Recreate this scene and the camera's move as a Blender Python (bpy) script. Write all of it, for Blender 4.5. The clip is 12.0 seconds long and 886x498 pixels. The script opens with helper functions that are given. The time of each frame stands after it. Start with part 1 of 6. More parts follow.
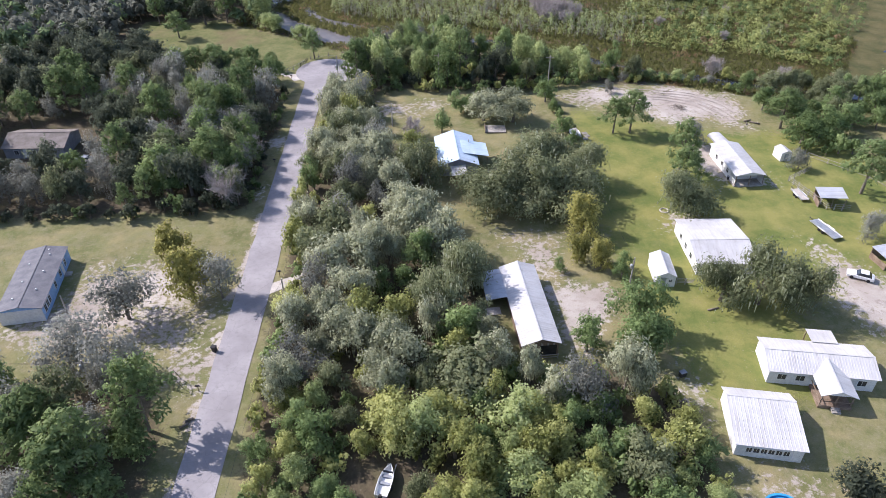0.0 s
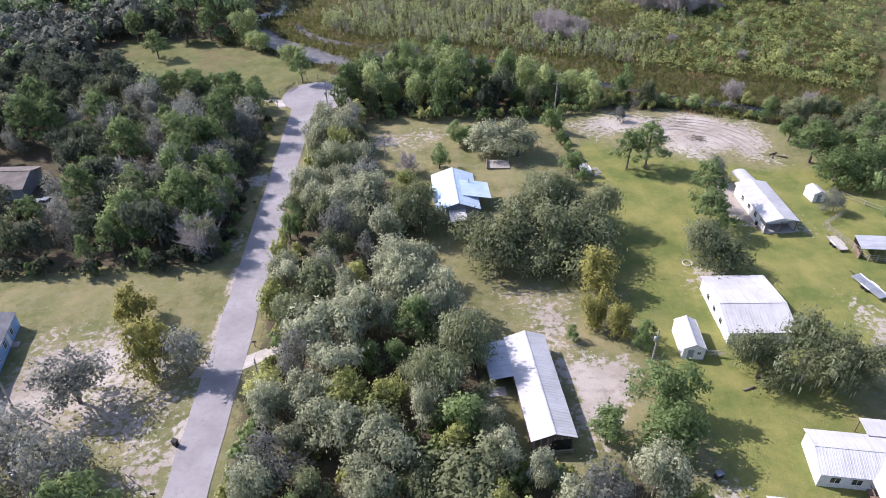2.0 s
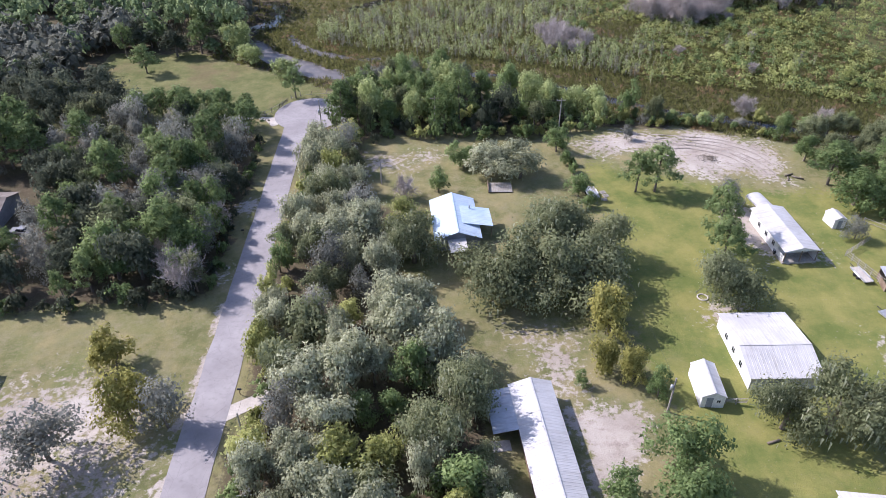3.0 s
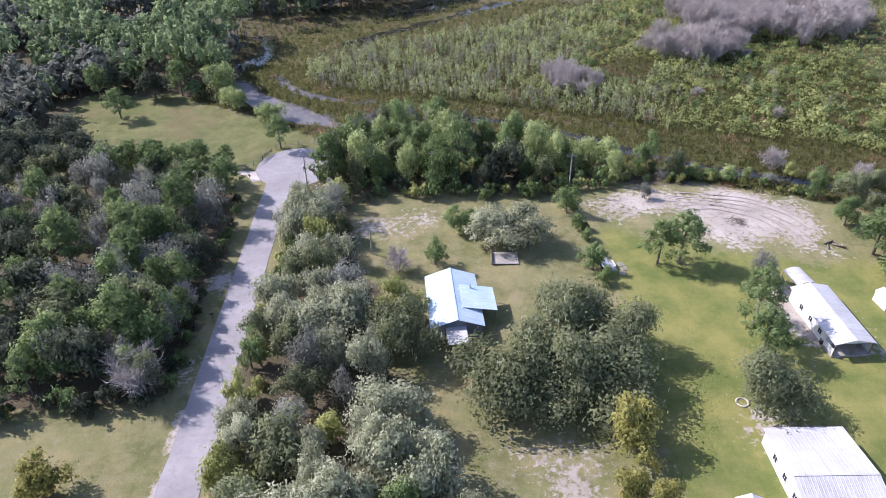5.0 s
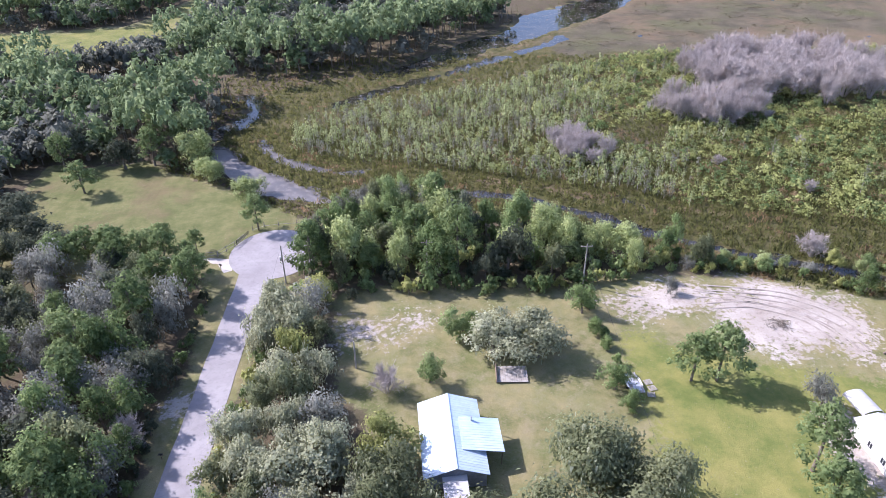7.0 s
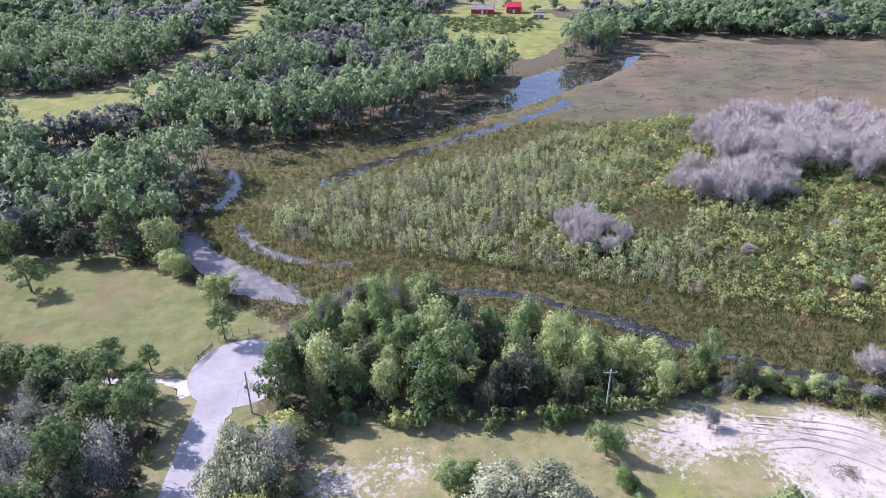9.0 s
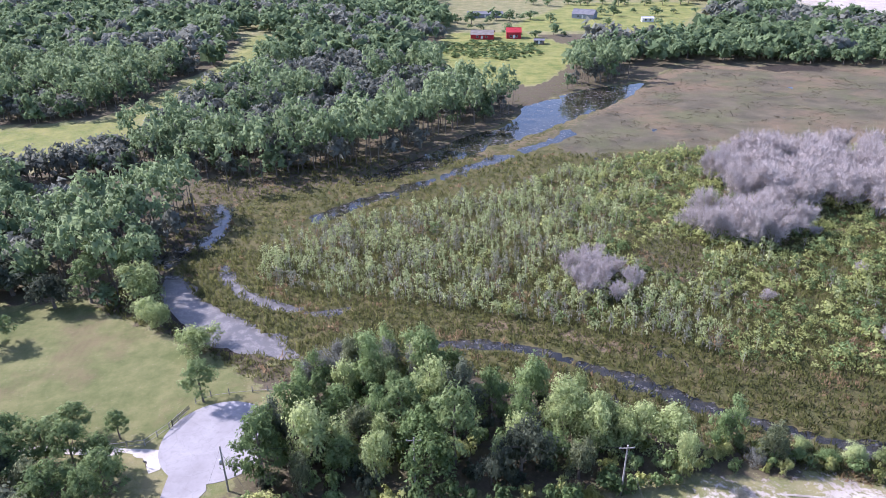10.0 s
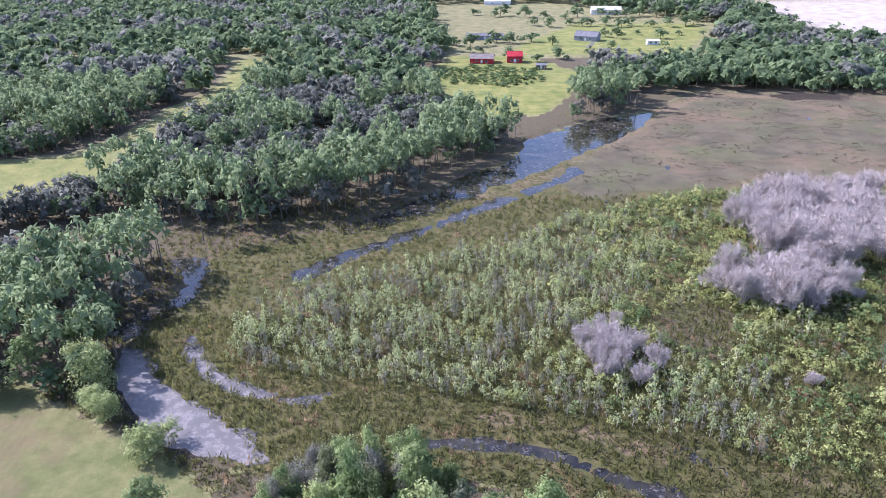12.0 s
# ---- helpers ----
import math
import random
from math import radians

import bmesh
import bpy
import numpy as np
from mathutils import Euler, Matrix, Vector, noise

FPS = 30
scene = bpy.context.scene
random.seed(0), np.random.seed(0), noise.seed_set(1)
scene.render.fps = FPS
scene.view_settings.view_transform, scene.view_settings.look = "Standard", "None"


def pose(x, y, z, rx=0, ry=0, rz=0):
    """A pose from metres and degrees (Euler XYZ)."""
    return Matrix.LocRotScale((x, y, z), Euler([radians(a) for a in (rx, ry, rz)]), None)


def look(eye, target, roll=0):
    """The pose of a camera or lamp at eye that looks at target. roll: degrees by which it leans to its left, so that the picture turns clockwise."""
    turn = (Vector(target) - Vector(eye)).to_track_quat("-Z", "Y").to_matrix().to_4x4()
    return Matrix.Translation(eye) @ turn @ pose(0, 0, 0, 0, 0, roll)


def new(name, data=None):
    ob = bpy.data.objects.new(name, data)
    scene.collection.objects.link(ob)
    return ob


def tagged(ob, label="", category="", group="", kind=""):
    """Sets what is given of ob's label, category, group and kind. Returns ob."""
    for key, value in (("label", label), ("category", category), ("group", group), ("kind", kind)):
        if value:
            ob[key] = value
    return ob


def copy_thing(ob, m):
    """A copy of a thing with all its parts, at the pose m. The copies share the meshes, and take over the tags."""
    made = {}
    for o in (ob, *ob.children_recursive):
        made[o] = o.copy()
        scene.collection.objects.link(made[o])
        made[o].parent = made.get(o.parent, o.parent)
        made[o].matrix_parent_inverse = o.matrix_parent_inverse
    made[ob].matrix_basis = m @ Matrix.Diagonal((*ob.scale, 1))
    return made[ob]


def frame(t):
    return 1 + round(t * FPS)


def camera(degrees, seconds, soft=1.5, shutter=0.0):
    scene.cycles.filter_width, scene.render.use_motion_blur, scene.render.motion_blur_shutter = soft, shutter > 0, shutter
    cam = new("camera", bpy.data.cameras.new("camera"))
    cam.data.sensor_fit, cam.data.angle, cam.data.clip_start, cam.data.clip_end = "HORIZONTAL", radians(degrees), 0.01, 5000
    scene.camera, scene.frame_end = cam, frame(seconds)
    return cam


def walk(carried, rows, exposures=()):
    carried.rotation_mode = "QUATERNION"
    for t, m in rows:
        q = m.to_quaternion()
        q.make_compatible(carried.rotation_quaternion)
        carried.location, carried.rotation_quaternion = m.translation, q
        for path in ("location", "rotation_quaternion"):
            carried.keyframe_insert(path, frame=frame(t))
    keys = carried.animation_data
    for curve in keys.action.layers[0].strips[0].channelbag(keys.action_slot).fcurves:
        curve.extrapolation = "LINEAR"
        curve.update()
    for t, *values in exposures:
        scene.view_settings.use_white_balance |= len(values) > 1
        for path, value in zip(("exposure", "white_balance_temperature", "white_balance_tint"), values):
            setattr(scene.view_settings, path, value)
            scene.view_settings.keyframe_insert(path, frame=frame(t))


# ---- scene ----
cam = camera(65.2, 12.0, soft=0.5)
PATH = [
    (0, (-0.007, -0.104, 76.782), (0.054, 1.832, 75.366), 0.0),
    (0.5, (0.226, 4.277, 76.772), (0.287, 6.214, 75.356), -0.0),
    (1, (0.470, 8.711, 76.746), (0.533, 10.646, 75.330), -0.1),
    (1.5, (0.720, 13.255, 76.733), (0.782, 15.191, 75.314), -0.1),
    (2, (0.970, 17.902, 76.662), (1.032, 19.837, 75.245), -0.1),
    (2.5, (1.280, 22.522, 76.573), (1.342, 24.460, 75.158), -0.2),
    (3, (1.492, 27.310, 76.518), (1.553, 29.250, 75.107), -0.3),
    (5, (2.938, 47.545, 76.572), (2.995, 49.516, 75.204), -0.4),
    (5.5, (3.258, 53.050, 76.664), (3.316, 55.032, 75.313), -0.4),
    (6, (3.636, 58.692, 76.690), (3.694, 60.688, 75.358), -0.5),
    (6.5, (3.955, 64.360, 76.781), (4.015, 66.372, 75.475), -0.5),
    (7, (4.252, 70.160, 76.792), (4.313, 72.196, 75.520), -0.5),
    (9, (5.682, 93.822, 77.136), (5.750, 95.934, 75.998), -0.6),
    (9.5, (6.060, 99.757, 77.218), (6.130, 101.887, 76.114), -0.6),
    (10, (6.445, 105.683, 77.338), (6.516, 107.827, 76.260), -0.6),
    (10.5, (6.852, 111.493, 77.675), (6.924, 113.648, 76.620), -0.6),
    (11, (7.231, 117.106, 78.181), (7.306, 119.269, 77.147), -0.7),
    (11.5, (7.543, 122.695, 78.650), (7.618, 124.860, 77.615), -0.6),
    (12, (7.891, 128.112, 79.150), (7.967, 130.276, 78.113), -0.5),
]
walk(cam, [(t, look(eye, target, roll)) for t, eye, target, roll in PATH], [(0.0, 0.57, 6100, 22), (3.0, 0.56, 6000, 25), (5.0, 0.64, 5900, 26), (6.5, 0.85, 5850, 28), (9.5, 0.96, 5650, 29), (12.0, 1.06, 5550, 31)])

# ---- light ----
SUN_EL, SUN_AZ = 40.0, -66.0          # degrees; azimuth from +y, clockwise
sky_world = bpy.data.worlds.new("sky")
sky_world.use_nodes = True
scene.world = sky_world
wn = sky_world.node_tree
sky = wn.nodes.new("ShaderNodeTexSky")
sky.sky_type, sky.sun_disc = "NISHITA", False
sky.sun_elevation, sky.sun_rotation = radians(SUN_EL), radians(SUN_AZ)
sky.air_density, sky.dust_density, sky.ozone_density = 1.0, 1.2, 1.0
wn.links.new(sky.outputs[0], wn.nodes["Background"].inputs[0])
wn.nodes["Background"].inputs[1].default_value = 0.15
sun_lamp = bpy.data.lights.new("sun", "SUN")
sun_lamp.energy, sun_lamp.angle, sun_lamp.color = 4.6, radians(0.6), (1.0, 0.95, 0.86)
sun = new("sun", sun_lamp)
_e, _a = radians(SUN_EL), radians(SUN_AZ)
sun.matrix_world = look((0, 0, 0), (-math.sin(_a) * math.cos(_e), -math.cos(_a) * math.cos(_e), -math.sin(_e)))


# ---- node helpers ----
def nd(nt, kind, ins=None, **props):
    n = nt.nodes.new(kind)
    for k, v in props.items():
        setattr(n, k, v)
    for k, v in (ins or {}).items():
        s = n.inputs[k]
        if isinstance(v, bpy.types.NodeSocket):
            nt.links.new(v, s)
        else:
            s.default_value = v
    return n


def surface(name, rough=0.8, metal=0.0, spec=0.3):
    m = bpy.data.materials.new(name)
    m.use_nodes = True
    nt = m.node_tree
    p = nt.nodes["Principled BSDF"]
    p.inputs["Roughness"].default_value = rough
    p.inputs["Metallic"].default_value = metal
    p.inputs["Specular IOR Level"].default_value = spec
    return m, nt, p


def coords(nt, object_space=False):
    if object_space:
        return nt.nodes.new("ShaderNodeTexCoord").outputs["Object"]
    return nt.nodes.new("ShaderNodeNewGeometry").outputs["Position"]


def cloud(nt, at, scale, detail=4.0, lo=0.35, hi=0.65, rough=0.6):
    """A noise stretched so that lo goes to 0 and hi to 1."""
    n = nd(nt, "ShaderNodeTexNoise", {"Vector": at, "Scale": scale, "Detail": detail, "Roughness": rough})
    r = nd(nt, "ShaderNodeMapRange", {"Value": n.outputs["Fac"], "From Min": lo, "From Max": hi})
    return r.outputs[0]


def calc(nt, op, a, b, clamp=False):
    return nd(nt, "ShaderNodeMath", {0: a, 1: b}, operation=op, use_clamp=clamp).outputs[0]


def blend(nt, fac, a, b):
    n = nt.nodes.new("ShaderNodeMix")
    n.data_type = "RGBA"
    for s, v in ((n.inputs[0], fac), (n.inputs[6], a), (n.inputs[7], b)):
        if isinstance(v, bpy.types.NodeSocket):
            nt.links.new(v, s)
        else:
            s.default_value = v if isinstance(v, float) else (*v, 1.0)
    return n.outputs[2]


def bump(nt, p, height, strength=0.4, distance=0.05):
    b = nd(nt, "ShaderNodeBump", {"Height": height, "Strength": strength, "Distance": distance})
    nt.links.new(b.outputs[0], p.inputs["Normal"])


# ---- materials ----
def leaf_material(name, dark, mid, light, through_light=0.48):
    """Foliage: a colour for each leaf and each plant, part of the light passing through."""
    m, nt, p = surface(name, 0.75, 0, 0.1)
    geo = nt.nodes.new("ShaderNodeNewGeometry")
    info = nt.nodes.new("ShaderNodeObjectInfo")
    tint = nd(nt, "ShaderNodeAttribute", attribute_name="tint")
    mix = calc(nt, "ADD", calc(nt, "MULTIPLY", geo.outputs["Random Per Island"], 0.3), calc(nt, "MULTIPLY", tint.outputs["Fac"], 0.34))
    mix = calc(nt, "ADD", mix, calc(nt, "MULTIPLY", info.outputs["Random"], 0.36))
    low = nd(nt, "ShaderNodeMapRange", {"Value": mix, "From Min": 0.12, "From Max": 0.5}).outputs[0]
    top = nd(nt, "ShaderNodeMapRange", {"Value": mix, "From Min": 0.5, "From Max": 0.88}).outputs[0]
    c = blend(nt, top, blend(nt, low, dark, mid), light)
    nt.links.new(c, p.inputs["Base Color"])
    t = nd(nt, "ShaderNodeBsdfTranslucent", {"Color": blend(nt, 0.25, c, tuple(v * 1.25 for v in light))})
    both = nd(nt, "ShaderNodeMixShader", {0: through_light, 1: p.outputs[0], 2: t.outputs[0]})
    nt.links.new(both.outputs[0], nt.nodes["Material Output"].inputs[0])
    return m


def mottled(name, a, b, scale=0.5, rough=0.8, metal=0.0, spec=0.3, fine=12.0, relief=0.3, object_space=False):
    m, nt, p = surface(name, rough, metal, spec)
    at = coords(nt, object_space)
    c = blend(nt, cloud(nt, at, scale), a, b)
    c2 = blend(nt, calc(nt, "MULTIPLY", cloud(nt, at, fine, 3), 0.35), c, tuple(x * 0.55 for x in a))
    nt.links.new(c2, p.inputs["Base Color"])
    if relief:
        bump(nt, p, cloud(nt, at, fine * 2, 4, 0.2, 0.8), relief, 0.03)
    return m


LEAF_OAK = leaf_material("oak_leaves", (0.085, 0.102, 0.052), (0.2, 0.225, 0.12), (0.33, 0.355, 0.2))
LEAF_MOSSY = leaf_material("mossy_oak_leaves", (0.17, 0.185, 0.115), (0.38, 0.4, 0.26), (0.58, 0.595, 0.42))
LEAF_PINE = leaf_material("pine_needles", (0.065, 0.105, 0.04), (0.17, 0.235, 0.095), (0.3, 0.36, 0.165))
LEAF_GREEN = leaf_material("green_leaves", (0.065, 0.105, 0.04), (0.19, 0.265, 0.105), (0.345, 0.42, 0.185))
LEAF_PALE = leaf_material("pale_green_leaves", (0.12, 0.15, 0.06), (0.33, 0.395, 0.165), (0.52, 0.57, 0.275))
LEAF_YELLOW = leaf_material("olive_leaves", (0.13, 0.145, 0.045), (0.34, 0.365, 0.13), (0.54, 0.55, 0.23))
LEAF_GREY = leaf_material("grey_brown_leaves", (0.11, 0.114, 0.098), (0.235, 0.243, 0.208), (0.37, 0.378, 0.33))
LEAF_DARK = leaf_material("dark_leaves", (0.045, 0.056, 0.037), (0.092, 0.11, 0.073), (0.165, 0.185, 0.125))
LEAF_GOLD = leaf_material("golden_leaves", (0.125, 0.122, 0.035), (0.3, 0.29, 0.088), (0.46, 0.435, 0.155))
LEAF_REED = leaf_material("reeds", (0.075, 0.09, 0.028), (0.155, 0.165, 0.055), (0.245, 0.23, 0.095))
# Distance haze put into the colour: bluer green than near, darks lifted.
LEAF_FAR = leaf_material("hazed_far_foliage", (0.085, 0.13, 0.066), (0.178, 0.245, 0.12), (0.275, 0.34, 0.175))
LEAF_FAR_GREY = leaf_material("far_grey_foliage", (0.105, 0.117, 0.093), (0.195, 0.207, 0.17), (0.27, 0.28, 0.235))
LEAF_SAPLING = leaf_material("sapling_leaves", (0.085, 0.115, 0.045), (0.275, 0.33, 0.145), (0.46, 0.5, 0.25))
LEAF_GREYGREEN = leaf_material("grey_green_leaves", (0.12, 0.125, 0.085), (0.26, 0.265, 0.195), (0.41, 0.41, 0.31))
LEAF_LIME = leaf_material("lime_leaves", (0.12, 0.14, 0.045), (0.35, 0.385, 0.14), (0.56, 0.585, 0.25))
LEAF_MEADOW = leaf_material("meadow_sedge_leaves", (0.1, 0.09, 0.055), (0.155, 0.135, 0.085), (0.21, 0.18, 0.115))
LEAF_RUST = leaf_material("rust_sedge", (0.16, 0.11, 0.06), (0.28, 0.195, 0.11), (0.4, 0.3, 0.18))
BARK = mottled("bark", (0.13, 0.105, 0.08), (0.24, 0.21, 0.17), 1.5, 0.95, fine=9)
BARE = mottled("bare_twigs", (0.38, 0.335, 0.31), (0.56, 0.505, 0.47), 1.0, 0.95, fine=6, relief=0)
SAND = mottled("sand", (0.45, 0.41, 0.36), (0.58, 0.54, 0.49), 0.35, 0.95, fine=4)
WOOD = mottled("weathered_wood", (0.17, 0.12, 0.085), (0.3, 0.23, 0.17), 0.9, 0.9, fine=7)
GREYWOOD = mottled("grey_wood", (0.29, 0.265, 0.235), (0.46, 0.43, 0.39), 0.9, 0.9, fine=7)


def roofing_material(name, a, b, stain, metal=0.0):
    """Metal sheets: broad fading, and dirt drawn into thin streaks down the slope."""
    m, nt, p = surface(name, 0.42, metal, 0.5)
    at = coords(nt, True)
    c = blend(nt, cloud(nt, at, 0.25), a, b)
    drawn = nd(nt, "ShaderNodeMapping", {"Vector": at, "Scale": (0.18, 2.6, 0.18)}).outputs[0]
    c = blend(nt, calc(nt, "MULTIPLY", cloud(nt, drawn, 1.0, 6, 0.48, 0.7, 0.7), 0.5), c, stain)
    c = blend(nt, calc(nt, "MULTIPLY", cloud(nt, at, 0.6, 7, 0.55, 0.72, 0.75), 0.45), c, stain)
    nt.links.new(c, p.inputs["Base Color"])
    r = nd(nt, "ShaderNodeMapRange", {"Value": cloud(nt, at, 1.2, 4), "To Min": 0.34, "To Max": 0.6})
    nt.links.new(r.outputs[0], p.inputs["Roughness"])
    return m


WHITE_METAL = roofing_material("white_metal_roofing", (0.45, 0.445, 0.44), (0.57, 0.565, 0.56), (0.32, 0.295, 0.27))
GREY_METAL = roofing_material("grey_metal_roofing", (0.38, 0.4, 0.43), (0.54, 0.56, 0.59), (0.24, 0.21, 0.19), 0.2)
BLUE_METAL = roofing_material("pale_blue_metal_roofing", (0.42, 0.55, 0.67), (0.56, 0.67, 0.76), (0.32, 0.38, 0.43), 0.05)
SHINGLE = mottled("grey_shingles", (0.13, 0.13, 0.145), (0.2, 0.2, 0.21), 0.6, 0.9, fine=10)
BROWN_SHINGLE = mottled("brown_shingles", (0.16, 0.14, 0.12), (0.25, 0.22, 0.2), 0.6, 0.9, fine=10)
WHITE_WALL = mottled("white_siding", (0.66, 0.66, 0.65), (0.78, 0.78, 0.76), 0.4, 0.6, fine=3, relief=0.1)
BLUE_WALL = mottled("blue_siding", (0.24, 0.4, 0.68), (0.32, 0.5, 0.76), 0.4, 0.6, fine=3, relief=0.1)
GREY_WALL = mottled("grey_siding", (0.2, 0.22, 0.25), (0.32, 0.34, 0.37), 0.4, 0.7, fine=3, relief=0.1)
RED_WALL = mottled("red_siding", (0.36, 0.02, 0.03), (0.48, 0.04, 0.05), 0.4, 0.6, fine=3, relief=0.1)
TRIM_WHITE = mottled("white_trim", (0.72, 0.72, 0.7), (0.82, 0.82, 0.8), 0.6, 0.5, fine=4, relief=0)
# Also colours the painted shade in the barn's open front.
DARK_STUFF = mottled("dark_plastic_and_shade", (0.02, 0.02, 0.022), (0.05, 0.05, 0.05), 1.0, 0.6, fine=5, relief=0)
RUBBER = mottled("rubber", (0.02, 0.02, 0.02), (0.035, 0.035, 0.035), 2.0, 0.85, fine=8, relief=0)
POOL_BLUE = mottled("pool_blue", (0.03, 0.25, 0.5), (0.06, 0.36, 0.62), 0.8, 0.4, fine=4, relief=0)
GALVANISED = mottled("galvanised_metal", (0.45, 0.46, 0.48), (0.62, 0.63, 0.64), 1.0, 0.4, 0.6, 0.5, 4, 0)
GLASS, gnt, gp = surface("window_glass", 0.06, 0, 0.6)
gp.inputs["Base Color"].default_value = (0.03, 0.035, 0.045, 1)


def water_material():
    m, nt, p = surface("water", 0.05, 0, 0.5)
    at = coords(nt)
    c = blend(nt, cloud(nt, at, 0.12, 5, 0.4, 0.62), (0.0153, 0.0145, 0.011), (0.0425, 0.0382, 0.0272))
    sep = nd(nt, "ShaderNodeSeparateXYZ", {0: at})
    north = nd(nt, "ShaderNodeMapRange", {"Value": calc(nt, "ADD", sep.outputs[1], calc(nt, "MULTIPLY", sep.outputs[0], 2.0)), "From Min": 185, "From Max": 235, "To Min": 0.12, "To Max": -0.08}).outputs[0]
    north = calc(nt, "MINIMUM", north, nd(nt, "ShaderNodeMapRange", {"Value": sep.outputs[1], "From Min": 244, "From Max": 262, "To Min": 0.12, "To Max": -0.08}).outputs[0])
    # Weed specks from noise; the south-west pond is filled with pale matte grey.
    weed_and_grey = calc(nt, "ADD", cloud(nt, at, 0.55, 8, 0.5, 0.62, 0.85), calc(nt, "MULTIPLY", north, 4.0), True)
    nt.links.new(blend(nt, weed_and_grey, c, (0.2, 0.185, 0.178)), p.inputs["Base Color"])
    r = nd(nt, "ShaderNodeMapRange", {"Value": weed_and_grey, "To Min": 0.06, "To Max": 0.75})
    nt.links.new(r.outputs[0], p.inputs["Roughness"])
    bump(nt, p, cloud(nt, at, 2.2, 3, 0.2, 0.8), 0.08, 0.03)
    return m


def asphalt_material():
    m, nt, p = surface("worn_asphalt", 0.85, 0, 0.35)
    at = coords(nt)
    c = blend(nt, cloud(nt, at, 0.16, 4), (0.25, 0.234, 0.238), (0.335, 0.316, 0.32))
    c = blend(nt, calc(nt, "MULTIPLY", cloud(nt, at, 1.1, 5, 0.5, 0.7), 0.5), c, (0.211, 0.199, 0.199))
    crack = nd(nt, "ShaderNodeTexVoronoi", {"Vector": at, "Scale": 0.35}, feature="DISTANCE_TO_EDGE")
    line = nd(nt, "ShaderNodeMapRange", {"Value": crack.outputs["Distance"], "From Min": 0.0, "From Max": 0.012, "To Min": 0.2, "To Max": 0.0})
    c = blend(nt, line.outputs[0], c, (0.078, 0.078, 0.078))
    nt.links.new(c, p.inputs["Base Color"])
    bump(nt, p, cloud(nt, at, 30, 3, 0.2, 0.8), 0.3, 0.01)
    return m


def ground_material():
    """Grass, sand, litter, marsh, mud and pasture, spread by the sheet's zones and broken up by noise."""
    m, nt, p = surface("ground_cover", 0.95, 0, 0.15)
    at = coords(nt)
    small, fine, large = cloud(nt, at, 0.9, 6, 0.3, 0.7, 0.7), cloud(nt, at, 6.0, 4, 0.25, 0.75), cloud(nt, at, 0.09, 4, 0.35, 0.65)

    def zone(name, edge=0.55):
        a = nd(nt, "ShaderNodeAttribute", attribute_name=name).outputs["Fac"]
        ragged = calc(nt, "ADD", a, calc(nt, "MULTIPLY", calc(nt, "SUBTRACT", small, 0.5), edge))
        return nd(nt, "ShaderNodeMapRange", {"Value": ragged, "From Min": 0.4, "From Max": 0.62}).outputs[0]

    c = blend(nt, cloud(nt, at, 0.13, 6, 0.4, 0.6, 0.7), (0.14, 0.148, 0.0585), (0.281, 0.246, 0.121))
    c = blend(nt, calc(nt, "MULTIPLY", cloud(nt, at, 0.2, 3, 0.45, 0.6), 0.55), c, (0.148, 0.176, 0.0585))
    c = blend(nt, calc(nt, "MULTIPLY", cloud(nt, at, 0.4, 7, 0.47, 0.68, 0.78), 0.7), c, (0.312, 0.261, 0.172))
    c = blend(nt, zone("lush"), c, blend(nt, cloud(nt, at, 0.11, 6, 0.38, 0.62, 0.7), (0.13, 0.165, 0.042), (0.267, 0.256, 0.08)))
    paddock = blend(nt, cloud(nt, at, 0.16, 6, 0.38, 0.62, 0.7), (0.108, 0.13, 0.044), (0.2, 0.195, 0.082))
    paddock = blend(nt, calc(nt, "MULTIPLY", cloud(nt, at, 0.06, 6, 0.5, 0.64, 0.7), 0.65), paddock, (0.175, 0.13, 0.075))
    c = blend(nt, zone("paddock"), c, paddock)
    mown = nd(nt, "ShaderNodeTexWave", {"Vector": at, "Scale": 0.22, "Distortion": 3.0, "Detail": 3.0, "Detail Scale": 0.6})
    c = blend(nt, calc(nt, "MULTIPLY", calc(nt, "MULTIPLY", mown.outputs["Fac"], cloud(nt, at, 0.03, 2, 0.4, 0.6)), 0.1), c, (0.21, 0.215, 0.085))
    c = blend(nt, calc(nt, "MULTIPLY", cloud(nt, at, 0.07, 8, 0.55, 0.7, 0.75), 0.3), c, (0.3, 0.255, 0.135))
    brown = blend(nt, large, (0.08, 0.072, 0.048), (0.14, 0.118, 0.078))
    brown = blend(nt, calc(nt, "MULTIPLY", cloud(nt, at, 0.05, 5, 0.45, 0.65), 0.7), brown, (0.115, 0.12, 0.055))
    brown = blend(nt, calc(nt, "MULTIPLY", cloud(nt, at, 0.022, 6, 0.48, 0.62, 0.7), 0.8), brown, (0.19, 0.135, 0.085))
    marsh = blend(nt, cloud(nt, at, 0.16, 5, 0.38, 0.62), (0.0585, 0.0624, 0.0234), (0.133, 0.109, 0.0507))
    marsh = blend(nt, calc(nt, "MULTIPLY", small, 0.5), marsh, (0.109, 0.117, 0.039))
    c = blend(nt, zone("marsh", 0.4), c, marsh)
    c = blend(nt, zone("brown", 0.3), c, brown)
    litter = blend(nt, small, (0.0741, 0.0585, 0.039), (0.14, 0.113, 0.0741))
    litter = blend(nt, calc(nt, "MULTIPLY", cloud(nt, at, 0.25, 5, 0.45, 0.6), 0.35), litter, (0.101, 0.109, 0.0468))
    c = blend(nt, zone("rust", 0.6), c, blend(nt, small, (0.148, 0.109, 0.0663), (0.226, 0.172, 0.109)))
    c = blend(nt, zone("litter"), c, litter)
